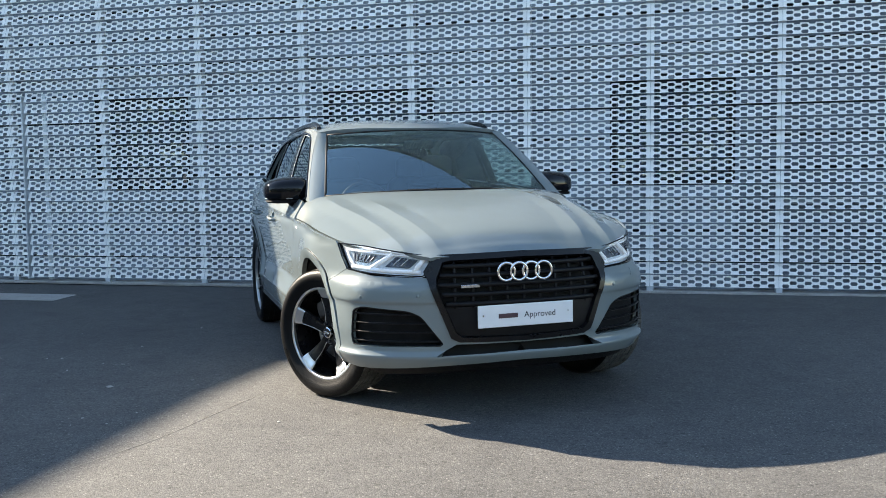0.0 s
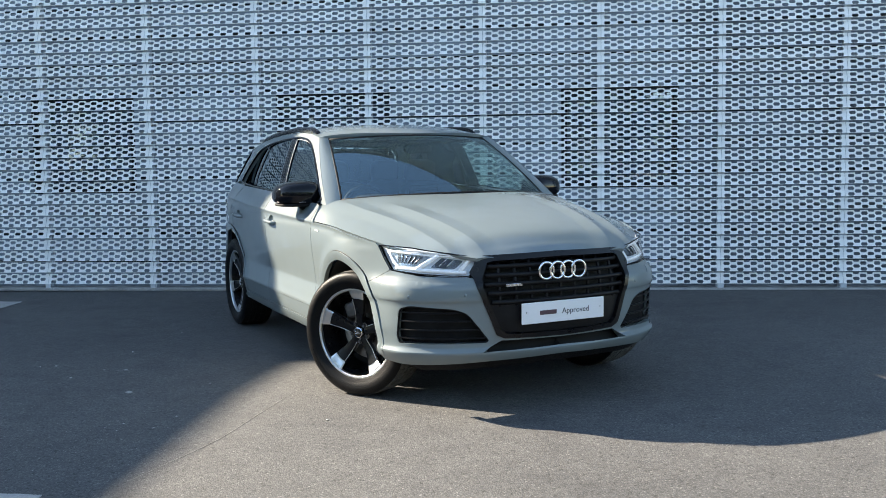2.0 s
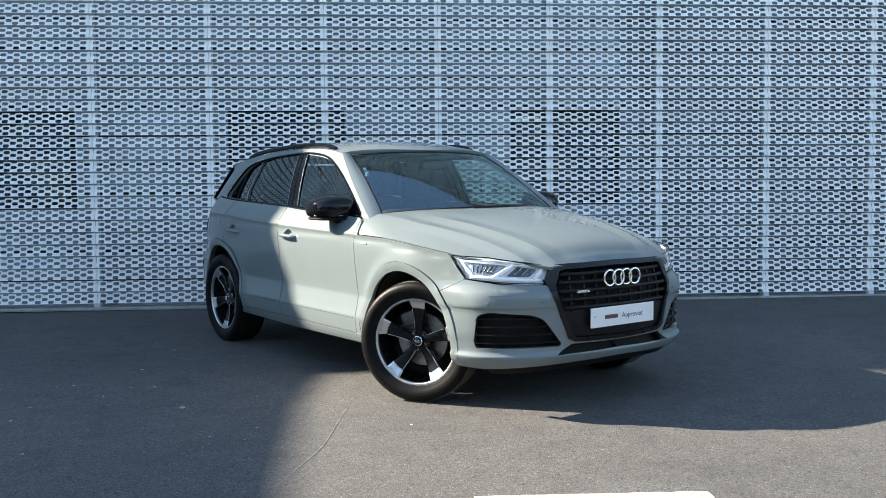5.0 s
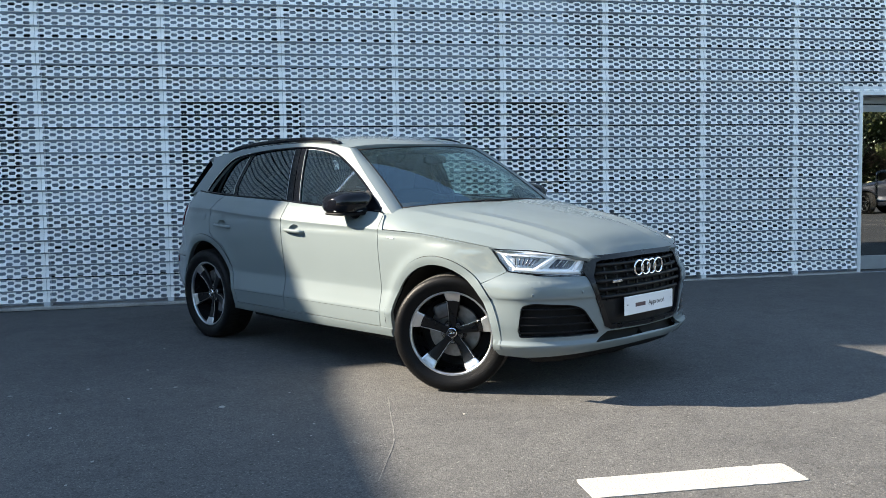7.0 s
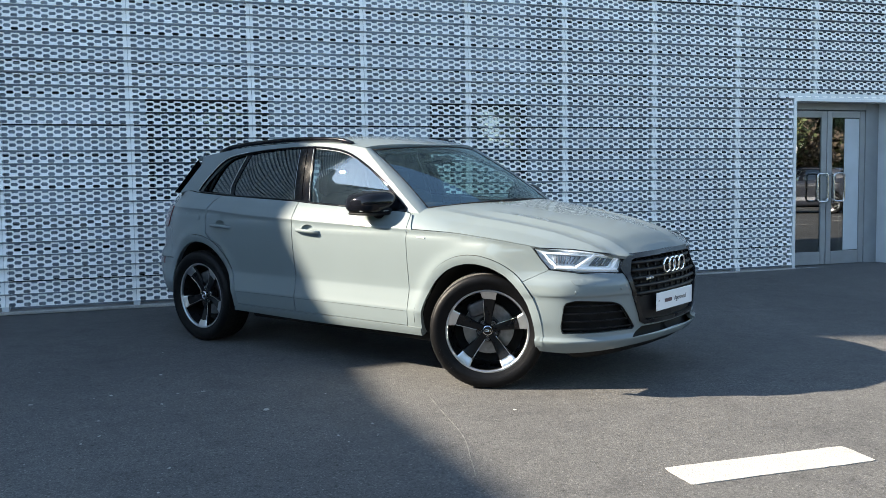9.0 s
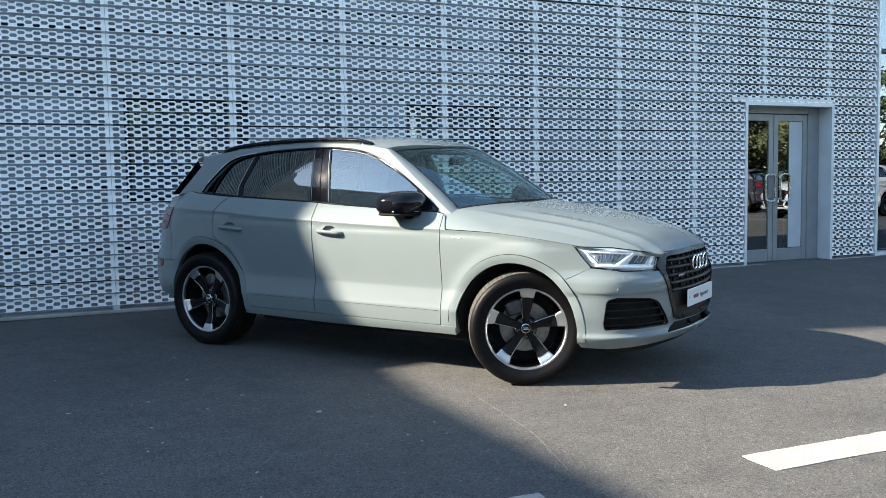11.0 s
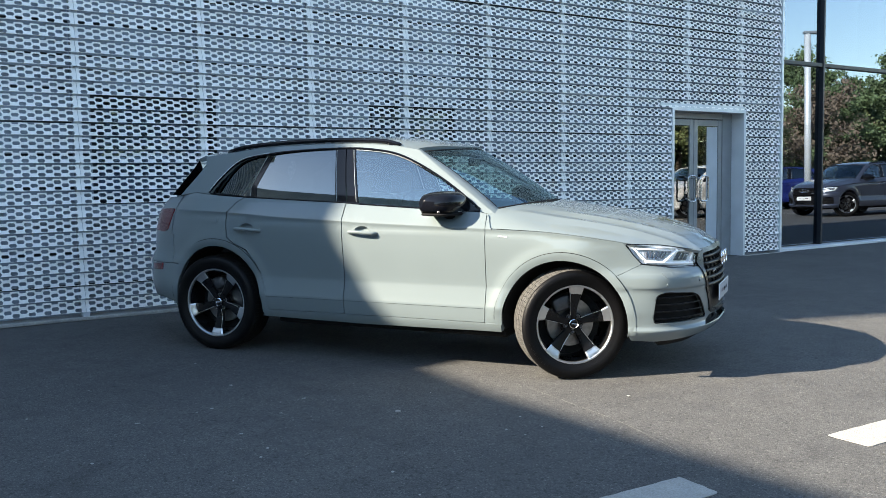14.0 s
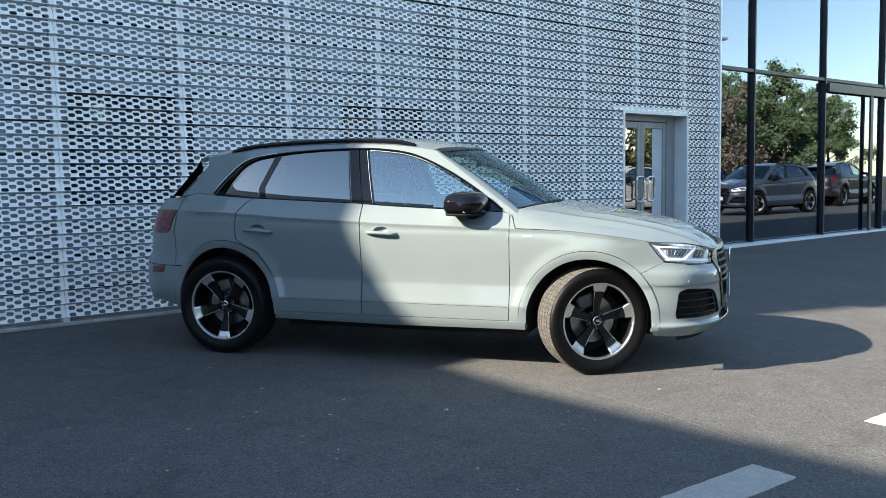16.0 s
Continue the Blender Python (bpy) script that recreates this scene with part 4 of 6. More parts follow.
def build_wheel(parent, m, flip, turn, tread=TREAD):
    """A wheel: tyre, black five-spoke rim with machined tips, disc and caliper. Its face looks along -x."""
    w = thing("wheel", "", "", m)
    w.parent = parent
    R, r = 0.3665, 0.264
    prof = [(r - 0.012, -0.100), (r + 0.004, -0.112), (r + 0.012, -0.113), (r + 0.026, -0.122), (0.318, -0.129), (0.338, -0.127), (0.352, -0.119), (0.3605, -0.105)]
    prof2 = [(a, -b) for a, b in prof[::-1]]
    tyre = part("tyre", lathe(prof + [(0.3615, -0.10), (0.3615, 0.10)] + prof2, 96), RUBBER, w, smooth=True)
    # tread blocks: five ribs cut by cross grooves
    bm = bmesh.new()
    n = 72
    for k in range(n):
        for i, (a, b) in enumerate(((-0.108, -0.068), (-0.062, -0.026), (-0.020, 0.020), (0.026, 0.062), (0.068, 0.108))):
            a0, a1 = 2 * math.pi * (k + 0.06 + 0.1 * (i % 2)) / n, 2 * math.pi * (k + 0.92 + 0.1 * (i % 2)) / n
            hi = [R - (0.004 if abs(x) > 0.1 else 0.0) for x in (a, b)]
            vs = []
            for ang in (a0, a1):
                for x, rr in ((a, hi[0]), (b, hi[1])):
                    for q in (0.3605, rr):
                        vs.append(bm.verts.new((x, q * math.cos(ang), q * math.sin(ang))))
            o = vs
            for f in ((1, 3, 7, 5), (0, 1, 5, 4), (2, 6, 7, 3), (0, 2, 3, 1), (4, 5, 7, 6)):
                bm.faces.new([o[j] for j in f])
    bmesh.ops.recalc_face_normals(bm, faces=bm.faces)
    part("tread", bm, tread, tyre)
    # raised marks on the sidewall
    for c0, cnt in ((40, 7), (215, 9)):
        for k in range(cnt):
            bm = box(-0.0015, 0.0015, -0.0075, 0.0075, -0.009, 0.009 if k % 3 else 0.003)
            part("sidewall_mark", bm, RUBBER, tyre, m=Matrix.Rotation(radians(c0 + k * 4.2), 4, "X") @ pose(-0.1285, 0, 0.326))
    rim = part("rim", lathe([(0.260, -0.090), (0.256, -0.06), (0.248, -0.03), (0.234, 0.03), (0.237, 0.08), (0.262, 0.10), (0.274, 0.105)], 72), RIM_BLACK, w, smooth=True)
    part("rim_lip", lathe([(0.259, -0.088), (0.2605, -0.104), (0.265, -0.1085), (0.2735, -0.109), (0.277, -0.105), (0.275, -0.098)], 96), MACHINED, rim, "bright machined rim edge", smooth=True)
    # spokes
    for k in range(5):
        rot = Matrix.Rotation(radians(turn + 72 * k), 4, "X")
        bm = bmesh.new()
        rows = []
        for rr, w0, w1, xo, d in ((0.040, -0.030, 0.030, -0.062, 0.05), (0.075, -0.025, 0.026, -0.064, 0.045), (0.12, -0.031, 0.029, -0.066, 0.04),
                                  (0.17, -0.041, 0.037, -0.073, 0.036), (0.215, -0.049, 0.045, -0.084, 0.032), (0.245, -0.054, 0.050, -0.095, 0.03), (0.262, -0.056, 0.053, -0.099, 0.03)):
            zz = lambda y: math.sqrt(max(rr * rr - y * y, 1e-6)) if rr > 0.06 else rr
            row = [(xo + d, w0 + 0.006), (xo + 0.016, w0), (xo + 0.004, w0 + 0.006), (xo, (w0 + w1) / 2 + 0.004), (xo + 0.006, w1 - 0.003), (xo + 0.026, w1), (xo + d, w1 - 0.004)]
            rows.append([bm.verts.new((a, b, zz(b))) for a, b in row])
        for i in range(len(rows) - 1):
            for j in range(6):
                bm.faces.new((rows[i][j], rows[i][j + 1], rows[i + 1][j + 1], rows[i + 1][j]))
        bmesh.ops.recalc_face_normals(bm, faces=bm.faces)
        bmesh.ops.reverse_faces(bm, faces=bm.faces) if sum(f.normal.x for f in bm.faces) > 0 else None
        sp = part("spoke", bm, RIM_BLACK, w, smooth=True, m=rot)
        # machined tip and edge line
        bm = bmesh.new()
        rows = []
        for rr, w0, w1, xo in ((0.2105, -0.046, 0.030, -0.0860), (0.2185, -0.047, 0.041, -0.0872), (0.245, -0.052, 0.049, -0.0978), (0.2625, -0.056, 0.054, -0.1022)):
            rows.append([bm.verts.new((xo + 0.0045 * (abs(t) > 0.9), w0 + (w1 - w0) * (t + 1) / 2, math.sqrt(rr * rr - (w0 + (w1 - w0) * (t + 1) / 2) ** 2))) for t in (-1, -0.8, 0, 0.8, 1)])
        for i in range(len(rows) - 1):
            for j in range(4):
                bm.faces.new((rows[i][j], rows[i][j + 1], rows[i + 1][j + 1], rows[i + 1][j]))
        bmesh.ops.recalc_face_normals(bm, faces=bm.faces)
        part("spoke_tip", bm, MACHINED, sp, "machined silver spoke tip", m=rot)
        pts = [(-0.0635 - 0.35 * max(0, rr - 0.12) ** 1.3 * 1.6, 0.5 * (0.052 + 0.16 * (rr - 0.07)) - 0.002, rr) for rr in np.linspace(0.06, 0.205, 8)]
        v, f = tube_geo(pts, 0.0019, 6)
        v = [rot @ Vector(q) for q in v]
        mesh_object("spoke_edge", v, f, MACHINED, sp)
        b = lathe([(0.001, -0.068), (0.008, -0.068), (0.009, -0.060), (0.009, -0.05)], 12)
        part("wheel_bolt", b, CALIPER, w, smooth=True, m=Matrix.Rotation(radians(turn + 36 + 72 * k), 4, "X") @ pose(0.004, 0, 0.056))
        bm = lathe([(0.010, -0.052), (0.014, -0.058), (0.017, -0.052)], 14)
        part("bolt_seat", bm, MACHINED, w, smooth=True, m=Matrix.Rotation(radians(turn + 36 + 72 * k), 4, "X") @ pose(0.0, 0, 0.056))
    part("hub", lathe([(0.001, -0.05), (0.075, -0.05), (0.082, -0.035), (0.085, 0.0)], 40), RIM_BLACK, w, smooth=True)
    cap = part("hub_cap", lathe([(0.001, -0.077), (0.022, -0.076), (0.029, -0.072), (0.030, -0.058)], 32), BLACK_GLOSS, w, smooth=True)
    part("cap_ring", lathe([(0.026, -0.0735), (0.028, -0.0765), (0.032, -0.074), (0.0325, -0.06)], 32), CHROME, cap, smooth=True)
    for q in (-0.0135, -0.0045, 0.0045, 0.0135):
        ring = [(-0.078, q + 0.0068 * math.cos(a), 0.0068 * math.sin(a)) for a in np.linspace(0, 2 * math.pi, 16, endpoint=False)]
        tube("cap_emblem", ring, 0.0012, CHROME, cap, closed=True, sides=5, up=(1, 0, 0))
    part("brake_disc", lathe([(0.075, 0.03), (0.075, 0.012), (0.168, 0.010), (0.170, 0.035), (0.08, 0.036)], 56), DISC, w, smooth=True)
    part("disc_hat", lathe([(0.001, -0.015), (0.07, -0.015), (0.075, 0.01)], 32), CALIPER, w, smooth=True)
    part("wheel_back", lathe([(0.001, 0.06), (0.232, 0.06)], 40), UNDER, w)
    cal = superbox(0.01, 0, 0, 0.05, 0.05, 0.085, 0.4, 20, 10)
    part("caliper", cal, CALIPER, w, smooth=True, m=Matrix.Rotation(radians(70 * flip), 4, "X") @ pose(0, 0.150, 0))
    for o in list(w.children):
        if not o.name.startswith("tyre"):
            o.scale = (1, 0.962, 0.962)
    return w


def seat(parent, x, y, wide=0.26):
    p = part("seat", superbox(x, y, 0.56, wide, 0.27, 0.10, 0.4), CLOTH, parent, "dark upholstered car seat", smooth=True)
    part("backrest", superbox(0, 0, 0, wide - 0.01, 0.075, 0.33, 0.4), CLOTH, p, smooth=True, m=pose(x, y + 0.30, 0.88, 14, 0, 0))
    part("headrest", superbox(0, 0, 0, 0.125, 0.055, 0.10, 0.5), CLOTH, p, smooth=True, m=pose(x, y + 0.40, 1.27, 10, 0, 0))
    return p


def cup_line(y, grow=0.0):
    return [(y + 0.005 + (0.058 + grow) * math.cos(a), 0.958 + (0.031 + grow) * math.sin(a)) for a in np.linspace(0, 2 * math.pi, 28, endpoint=False)]


CREASES = [[(s, float(crease_z(s)) + d) for s in np.arange(-0.34, 3.25, 0.014)] for d in (-0.012, -0.0045, 0.0, 0.0045)]
RIDGES = [[(g * (float(np.interp(y, ys, xs)) + d), y) for y in np.arange(-0.78, 0.50, 0.014)] for g in (-1, 1) for d in (-0.012, -0.004, 0.004, 0.012)
          for ys, xs in (((-0.75, -0.2, 0.4), (0.405, 0.495, 0.56)), ((-0.65, -0.27, 0.45), (0.580, 0.645, 0.765)))]
CREASES += [[(s, z) for s in np.arange(0.48, 2.40, 0.014)] for z in (0.444, 0.453, 0.466, 0.575, 0.584, 0.592, 0.603)]


def build_car(m, label, paint=PAINT, lettering=True):
    car = thing("car", label, "car", m)
    # paint: panels of the lower body
    for sg in (-1, 1):
        arch = arc_of(ARCH_F, -12, 140)
        fender = [(0.592, 0.345)] + [(0.586, z) for z in np.linspace(0.45, 0.986, 8)] + [(0.590, 1.086), (0.576, 1.066), (0.562, 1.025), (0.55, 0.996)] + [(a, b - 0.003) for a, b in band(crease_z, 0.54, -0.331, 16)]
        fender += [(-0.350, 0.902), (-0.402, 0.838), (-0.452, 0.788), (-0.458, 0.774), (-0.40, 0.748), (-0.295, 0.70)]
        cut = [q for q in arc_of(ARCH_F, 128, 0, 30)]
        fender += cut + [(0.472, 0.305), (0.535, 0.303), (0.592, 0.305)]
        sheet("front_wing", skin(body, fender, step=0.03, sign=sg, lines=CREASES), paint, car)
        fd = [(0.597, 0.350)] + [(0.591, z) for z in np.linspace(0.45, 1.0, 8)] + [(0.598, 1.088)]
        fd += [(a, b) for a, b in band(dlo_low, 0.64, 1.684, 16)] + [(1.682, 1.0), (1.676, 0.8), (1.674, 0.6), (1.674, 0.350)]
        door = sheet("front_door", skin(body, fd, [cup_line(1.515)], step=0.035, sign=sg, lines=CREASES), paint, car)
        rd = [(1.681, 0.350), (1.681, 0.6), (1.683, 0.8), (1.689, 1.0), (1.691, float(dlo_low(1.69)))] + band(dlo_low, 1.75, 2.56, 12)
        rd += [(2.62, 1.135), (2.672, 1.066), (2.680, 0.98), (2.667, 0.883), (2.60, 0.835)]
        rd += [(2.50, 0.790), (2.415, 0.68), (2.368, 0.56), (2.345, 0.44), (2.330, 0.350)]
        rdoor = sheet("rear_door", skin(body, rd, [cup_line(2.49)], step=0.035, sign=sg, lines=CREASES), paint, car)
        for d, a, b in ((door, 0.600, 1.672), (rdoor, 1.686, 2.346)):
            ss = np.linspace(a, b, 30)
            tube("door_seam", (body(ss, np.full(30, 0.446)) + (0.0002, 0, 0)) * (sg, 1, 1), 0.0010, BLACK_SATIN, d, sides=5)
        q = [(2.337, 0.352), (2.352, 0.44), (2.375, 0.56), (2.422, 0.675), (2.507, 0.783), (2.605, 0.828), (2.674, 0.880), (2.687, 0.98), (2.679, 1.068), (2.628, 1.138), (2.570, 1.178)]
        q += band(dlo_low, 2.64, 2.935, 6) + [(3.06, 1.212), (3.215, 1.186), (3.235, 1.090), (3.26, 0.90), (3.24, 0.885), (3.236, 0.74), (3.236, 0.662), (3.12, 0.661)]
        q += arc_of(ARCH_R, 41, 180, 30) + [(2.374, 0.31), (2.345, 0.306)]
        sheet("quarter_panel", skin(body, q, step=0.035, sign=sg, lines=CREASES), paint, car)
        sill = [(0.475, 0.300), (0.60, 0.300), (1.5, 0.292), (2.374, 0.304), (2.335, 0.345), (1.5, 0.346), (0.60, 0.346), (0.475, 0.345)]
        sheet("sill", skin(body, sill, step=0.02, sign=sg, off=lambda uv: 0.004 + 0.014 * step01(0.346 - uv[:, 1], 0.0, 0.018), lip=0.05), paint, car)
        # arch lips
        for a, lo, hi in ((ARCH_F, -8, 186), (ARCH_R, -6, 186)):
            pts_o, pts_i = arc_of(a, lo, hi, 60, 0.052), arc_of(a, lo, hi, 60, 0.001)
            pts_o = np.array([(np.clip(p, None, 9), max(z, 0.30)) for p, z in pts_o])
            pts_i = np.array([(p, max(z, 0.295)) for p, z in pts_i])
            g = skin(body, np.concatenate([pts_o, pts_i[::-1]]), step=0.03, sign=sg, off=lambda uv: 0.0085 - 0.0065 * step01(0.62 - uv[:, 1], 0.0, 0.24), lip=0.03)
            sheet("arch_trim", g, paint, car)
            seam = np.array(arc_of(a, 2, 150, 50, 0.0535))
            tube("arch_seam", (body(seam[:, 0], seam[:, 1]) + (0.0015, 0, 0)) * (sg, 1, 1), 0.0022, BLACK_SATIN, car, sides=5)
            liner = [body(np.array([p]), np.array([z]))[0] - (0.03, 0, 0) for p, z in pts_i[::2]]
            inner = [v - (0.36, 0, 0) for v in liner]
            v, f = ruled(liner, inner, 3)
            v = v * (sg, 1, 1)
            mesh_object("arch_liner", v, f, UNDER, car)
        # wing badge, fuel flap and door handles
        badge = rounded([(0.430, 0.934), (0.494, 0.938), (0.494, 0.947), (0.430, 0.943)], 0.003)
        sheet("wing_badge", skin(body, badge, step=0.02, sign=sg, off=0.003, lip=0.003), EDGE_GREY, car, "small silver badge")
        if sg < 0:
            flap = rounded([(2.755, 0.985), (2.945, 0.975), (2.945, 1.060), (2.755, 1.060)], 0.03, 4)
            sheet("fuel_flap", skin(body, flap, step=0.03, sign=sg, off=0.0025, lip=0.006), paint, car)
        for d, y in ((door, 1.515), (rdoor, 2.49)):
            xh = float(body(np.array([y]), np.array([0.945]))[0, 0])
            pts = smooth_line([(xh - 0.004, y + 0.115, 0.945), (xh + 0.024, y + 0.085, 0.948), (xh + 0.034, y, 0.946), (xh + 0.026, y - 0.085, 0.940), (xh - 0.004, y - 0.115, 0.936)], 6)
            tube("door_handle", pts * (sg, 1, 1), 0.0105, paint, d, sides=10, flat=1.2)
            cup = lambda a, b: body(a, b) - np.stack([0.030 * np.maximum(0, 1 - ((a - yc) / 0.058) ** 2 - ((b - 0.958) / 0.031) ** 2) ** 0.5, 0 * a, 0 * a], -1)
            yc = y + 0.005
            sheet("handle_cup", skin(cup, cup_line(y, 0.0005), step=0.008, sign=sg, lip=0), paint, d)
        # cabin side: pillars and cant rail with the window opening
        top = [(y, float(roof_edge(y)[1])) for y in np.linspace(3.12, 1.26, 30)]
        outer = [(3.215, 1.188), (3.10, 1.325), (3.03, 1.42), (3.055, 1.50)] + top + [(1.195, 1.529), (1.0, 1.398), (0.8, 1.262), (0.60, 1.122), (0.40, 0.985), (0.40, 0.955), (0.600, 1.0), (0.601, 1.088)] + band(dlo_low, 0.64, 2.93, 26) + [(3.06, 1.214)]
        hole = [(y, float(dlo_top(y))) for y in np.linspace(0.665, 2.90, 60)] + [(2.925, 1.212)] + [(y, float(dlo_low(y)) + 0.006) for y in np.linspace(2.90, 0.665, 40)]
        sheet("cabin_side", skin(cabin, outer, [hole], step=0.04, sign=sg, lip=0.03), paint, car)
        # A pillar face towards the windscreen
        e0 = [screen(np.array([1.0]), np.array([v]))[0] for v in np.linspace(-0.30, 1.0, 16)]
        e1 = [cabin(np.array([y]), np.array([z]))[0] for y, z in zip(np.linspace(0.40, 1.195, 16), np.linspace(0.985, 1.529, 16))]
        v, f = ruled(e0, e1, 5)
        t = np.repeat(np.linspace(0, 1, 6), 16)[:, None]
        v = (v + np.array([(0.006, -0.008, 0.004)]) * 4 * t * (1 - t)) * (sg, 1, 1)
        mesh_object("pillar", v, f if sg > 0 else [q[::-1] for q in f], paint, car)
        # side glass
        fw = [(y, float(dlo_top(y)) - 0.008) for y in np.linspace(0.70, 1.70, 24)] + [(1.630, 1.150)] + [(y, float(dlo_low(y)) + 0.008) for y in np.linspace(1.60, 0.70, 14)]
        fw[24:24] = [(1.715, 1.535)]
        sheet("front_window", skin(side_glass, fw, step=0.05, sign=sg, lip=0), WINDOW, car, "clear side window").visible_shadow = False
        rw = [(1.800, 1.150), (1.868, 1.535)] + [(y, float(dlo_top(y)) - 0.008) for y in np.linspace(1.9, 2.40, 12)] + [(2.415, 1.494), (2.520, 1.26), (2.508, 1.180)]
        sheet("rear_window", skin(side_glass, rw, step=0.05, sign=sg, lip=0), PRIVACY, car, "dark privacy side window").visible_shadow = False
        qw = [(2.553, 1.184), (2.562, 1.248), (2.462, 1.486)] + [(y, float(dlo_top(y)) - 0.008) for y in np.linspace(2.50, 2.88, 14)] + [(2.90, 1.208)]
        sheet("quarter_window", skin(side_glass, qw, step=0.05, sign=sg, lip=0), PRIVACY, car, "dark privacy quarter window").visible_shadow = False
        # pillars between the panes, gloss black
        for bp, off in (([(1.618, 1.142), (1.712, 1.540), (1.785, 1.541), (1.708, 1.146)], 0.006), ([(1.716, 1.146), (1.792, 1.541), (1.874, 1.538), (1.806, 1.150)], 0.006),
                        ([(2.503, 1.178), (2.516, 1.26), (2.412, 1.496), (2.464, 1.490), (2.564, 1.248), (2.556, 1.182)], 0.004)):
            sheet("pillar_cover", skin(side_glass, bp, step=0.04, sign=sg, off=off, lip=0.02), BLACK_GLOSS, car, "gloss black pillar cover")
        # thin pale lines put in as the highlight along the pane edges
        for line in ([(2.556, 1.190), (2.564, 1.250), (2.466, 1.484)], [(1.634, 1.152), (1.722, 1.528)], [(1.796, 1.156), (1.862, 1.526)]):
            q = np.array(line)
            q = np.stack([np.interp(np.linspace(0, 1, 12), np.linspace(0, 1, len(q)), q[:, i]) for i in (0, 1)], 1)
            tube("glass_edge", (side_glass(q[:, 0], q[:, 1]) + (0.006, 0, 0.002)) * (sg, 1, 1), 0.0020, EDGE_GREY, car, "pale line painted as the highlight along the glass edge", sides=6)
        q = np.array([(y, float(dlo_top(y)) - 0.016) for y in np.linspace(0.78, 1.70, 24)])
        tube("glass_edge", (side_glass(q[:, 0], q[:, 1]) + (0.008, 0, 0.003)) * (sg, 1, 1), 0.0020, EDGE_GREY, car, "pale line painted as the highlight along the glass edge", sides=6)
        bp = [(0.655, 1.104), (0.862, 1.250), (0.862, 1.108)]
        sheet("mirror_triangle", skin(cabin, bp, step=0.04, sign=sg, off=-0.004, lip=0.01), BLACK_GLOSS, car)
        # trims round the glass and on the roof
        loop = [(y, float(dlo_top(y))) for y in np.linspace(0.66, 2.90, 50)] + [(2.928, 1.208)] + [(y, float(dlo_low(y)) + 0.004) for y in np.linspace(2.90, 0.66, 30)]
        lp = cabin(np.array([a for a, b in loop]), np.array([b for a, b in loop])) * (sg, 1, 1)
        tube("window_trim", lp, 0.0085, BLACK_GLOSS, car, closed=True, sides=6)
        lp2 = cabin(np.linspace(2.93, 2.45, 16), dlo_top(np.linspace(2.93, 2.45, 16)) + 0.006) + (0.004, 0, 0.002)
        tube("chrome_strip", lp2 * (sg, 1, 1), 0.005, SATIN_METAL, car, sides=6)
        ys = np.linspace(1.36, 2.86, 30)
        xe, ze = roof_edge(ys)
        lift = 0.024 * np.clip(np.minimum((ys - 1.36) / 0.13, (2.86 - ys) / 0.13), 0, 1) ** 0.6
        rail = np.stack([xe - 0.035, ys, ze + 0.004 + lift], 1) * (sg, 1, 1)
        rl = tube("roof_rail", rail, 0.0145, BLACK_GLOSS, car, sides=10, flat=1.25)
        for y in (1.42, 2.80):
            i = int(np.argmin(abs(ys - y)))
            part("rail_foot", superbox(sg * (xe[i] - 0.035), y, ze[i] + 0.008, 0.013, 0.06, 0.022, 0.6, 14, 8), BLACK_GLOSS, rl, smooth=True)
        # door mirror
        mir = thing("door_mirror", "", "")
        mir.parent = car
        cx, cy, cz = sg * 0.935, 0.905, 1.146
        bm = superbox(0, 0, 0, 0.146, 0.140, 0.104, 0.72, 40, 24)
        for v in bm.verts:
            t = (v.co.x * sg + 0.128) / 0.256
            v.co.z = v.co.z * (0.98 - 0.16 * t) if v.co.z > 0 else max(v.co.z * 0.70, -0.046 - 0.012 * (1 - t))
            v.co.y = min(v.co.y, 0.095)
            v.co.y += 0.055 * t - 0.035
        part("mirror_cap", bm, BLACK_GLOSS, mir, "gloss black mirror cap", smooth=True, m=pose(cx, cy, cz))
        bm = superbox(0, 0, 0, 0.128, 0.118, 0.014, 0.6, 36, 12)
        for v in bm.verts:
            t = (v.co.x * sg + 0.128) / 0.256
            v.co.y = min(v.co.y, 0.092) + 0.055 * t - 0.035
        part("mirror_base", bm, BLACK_MATT, mir, smooth=True, m=pose(cx, cy, cz - 0.060))
        line = [(cx + sg * x, cy - 0.128 * (1 - (x / 0.15) ** 2) ** 0.6 + 0.055 * (x + 0.128) / 0.256 - 0.035, cz - 0.040) for x in np.linspace(-0.06, 0.136, 16)]
        tube("indicator_strip", line, 0.0022, LAMP_DARK, mir, "slim indicator strip", sides=6)
        tube("mirror_arm", [(sg * 0.845, 0.83, 1.035), (sg * 0.872, 0.855, 1.062), (sg * 0.890, 0.885, 1.090)], [0.055, 0.045, 0.050], BLACK_MATT, mir, sides=12, flat=0.8)
        bm = superbox(0, 0, 0, 0.112, 0.003, 0.066, 0.5, 28, 8)
        part("mirror_glass", bm, CHROME, mir, "mirror glass", smooth=True, m=pose(cx, cy + 0.098, cz, 0, 0, sg * 6))

    # bonnet, roof
    ys = np.linspace(-0.765, 0.5945, 34)
    right = [(float(hood_x(y)) - 0.001, y) for y in ys]
    foot = [(float(screen(np.array([u]), np.array([0.0]))[0, 0]), float(screen(np.array([u]), np.array([0.0]))[0, 1]) - 0.012) for u in np.linspace(1, -1, 30)]
    lead = [(x, -0.80 + 0.035 * (abs(x) / 0.44) ** 2.5) for x in np.linspace(-0.44, 0.44, 16)]
    outline = lead + right + [(0.845, 0.5955), (0.80, 0.575)] + foot + [(-0.80, 0.575), (-0.845, 0.5955)] + [(-x, y) for x, y in right[::-1]]
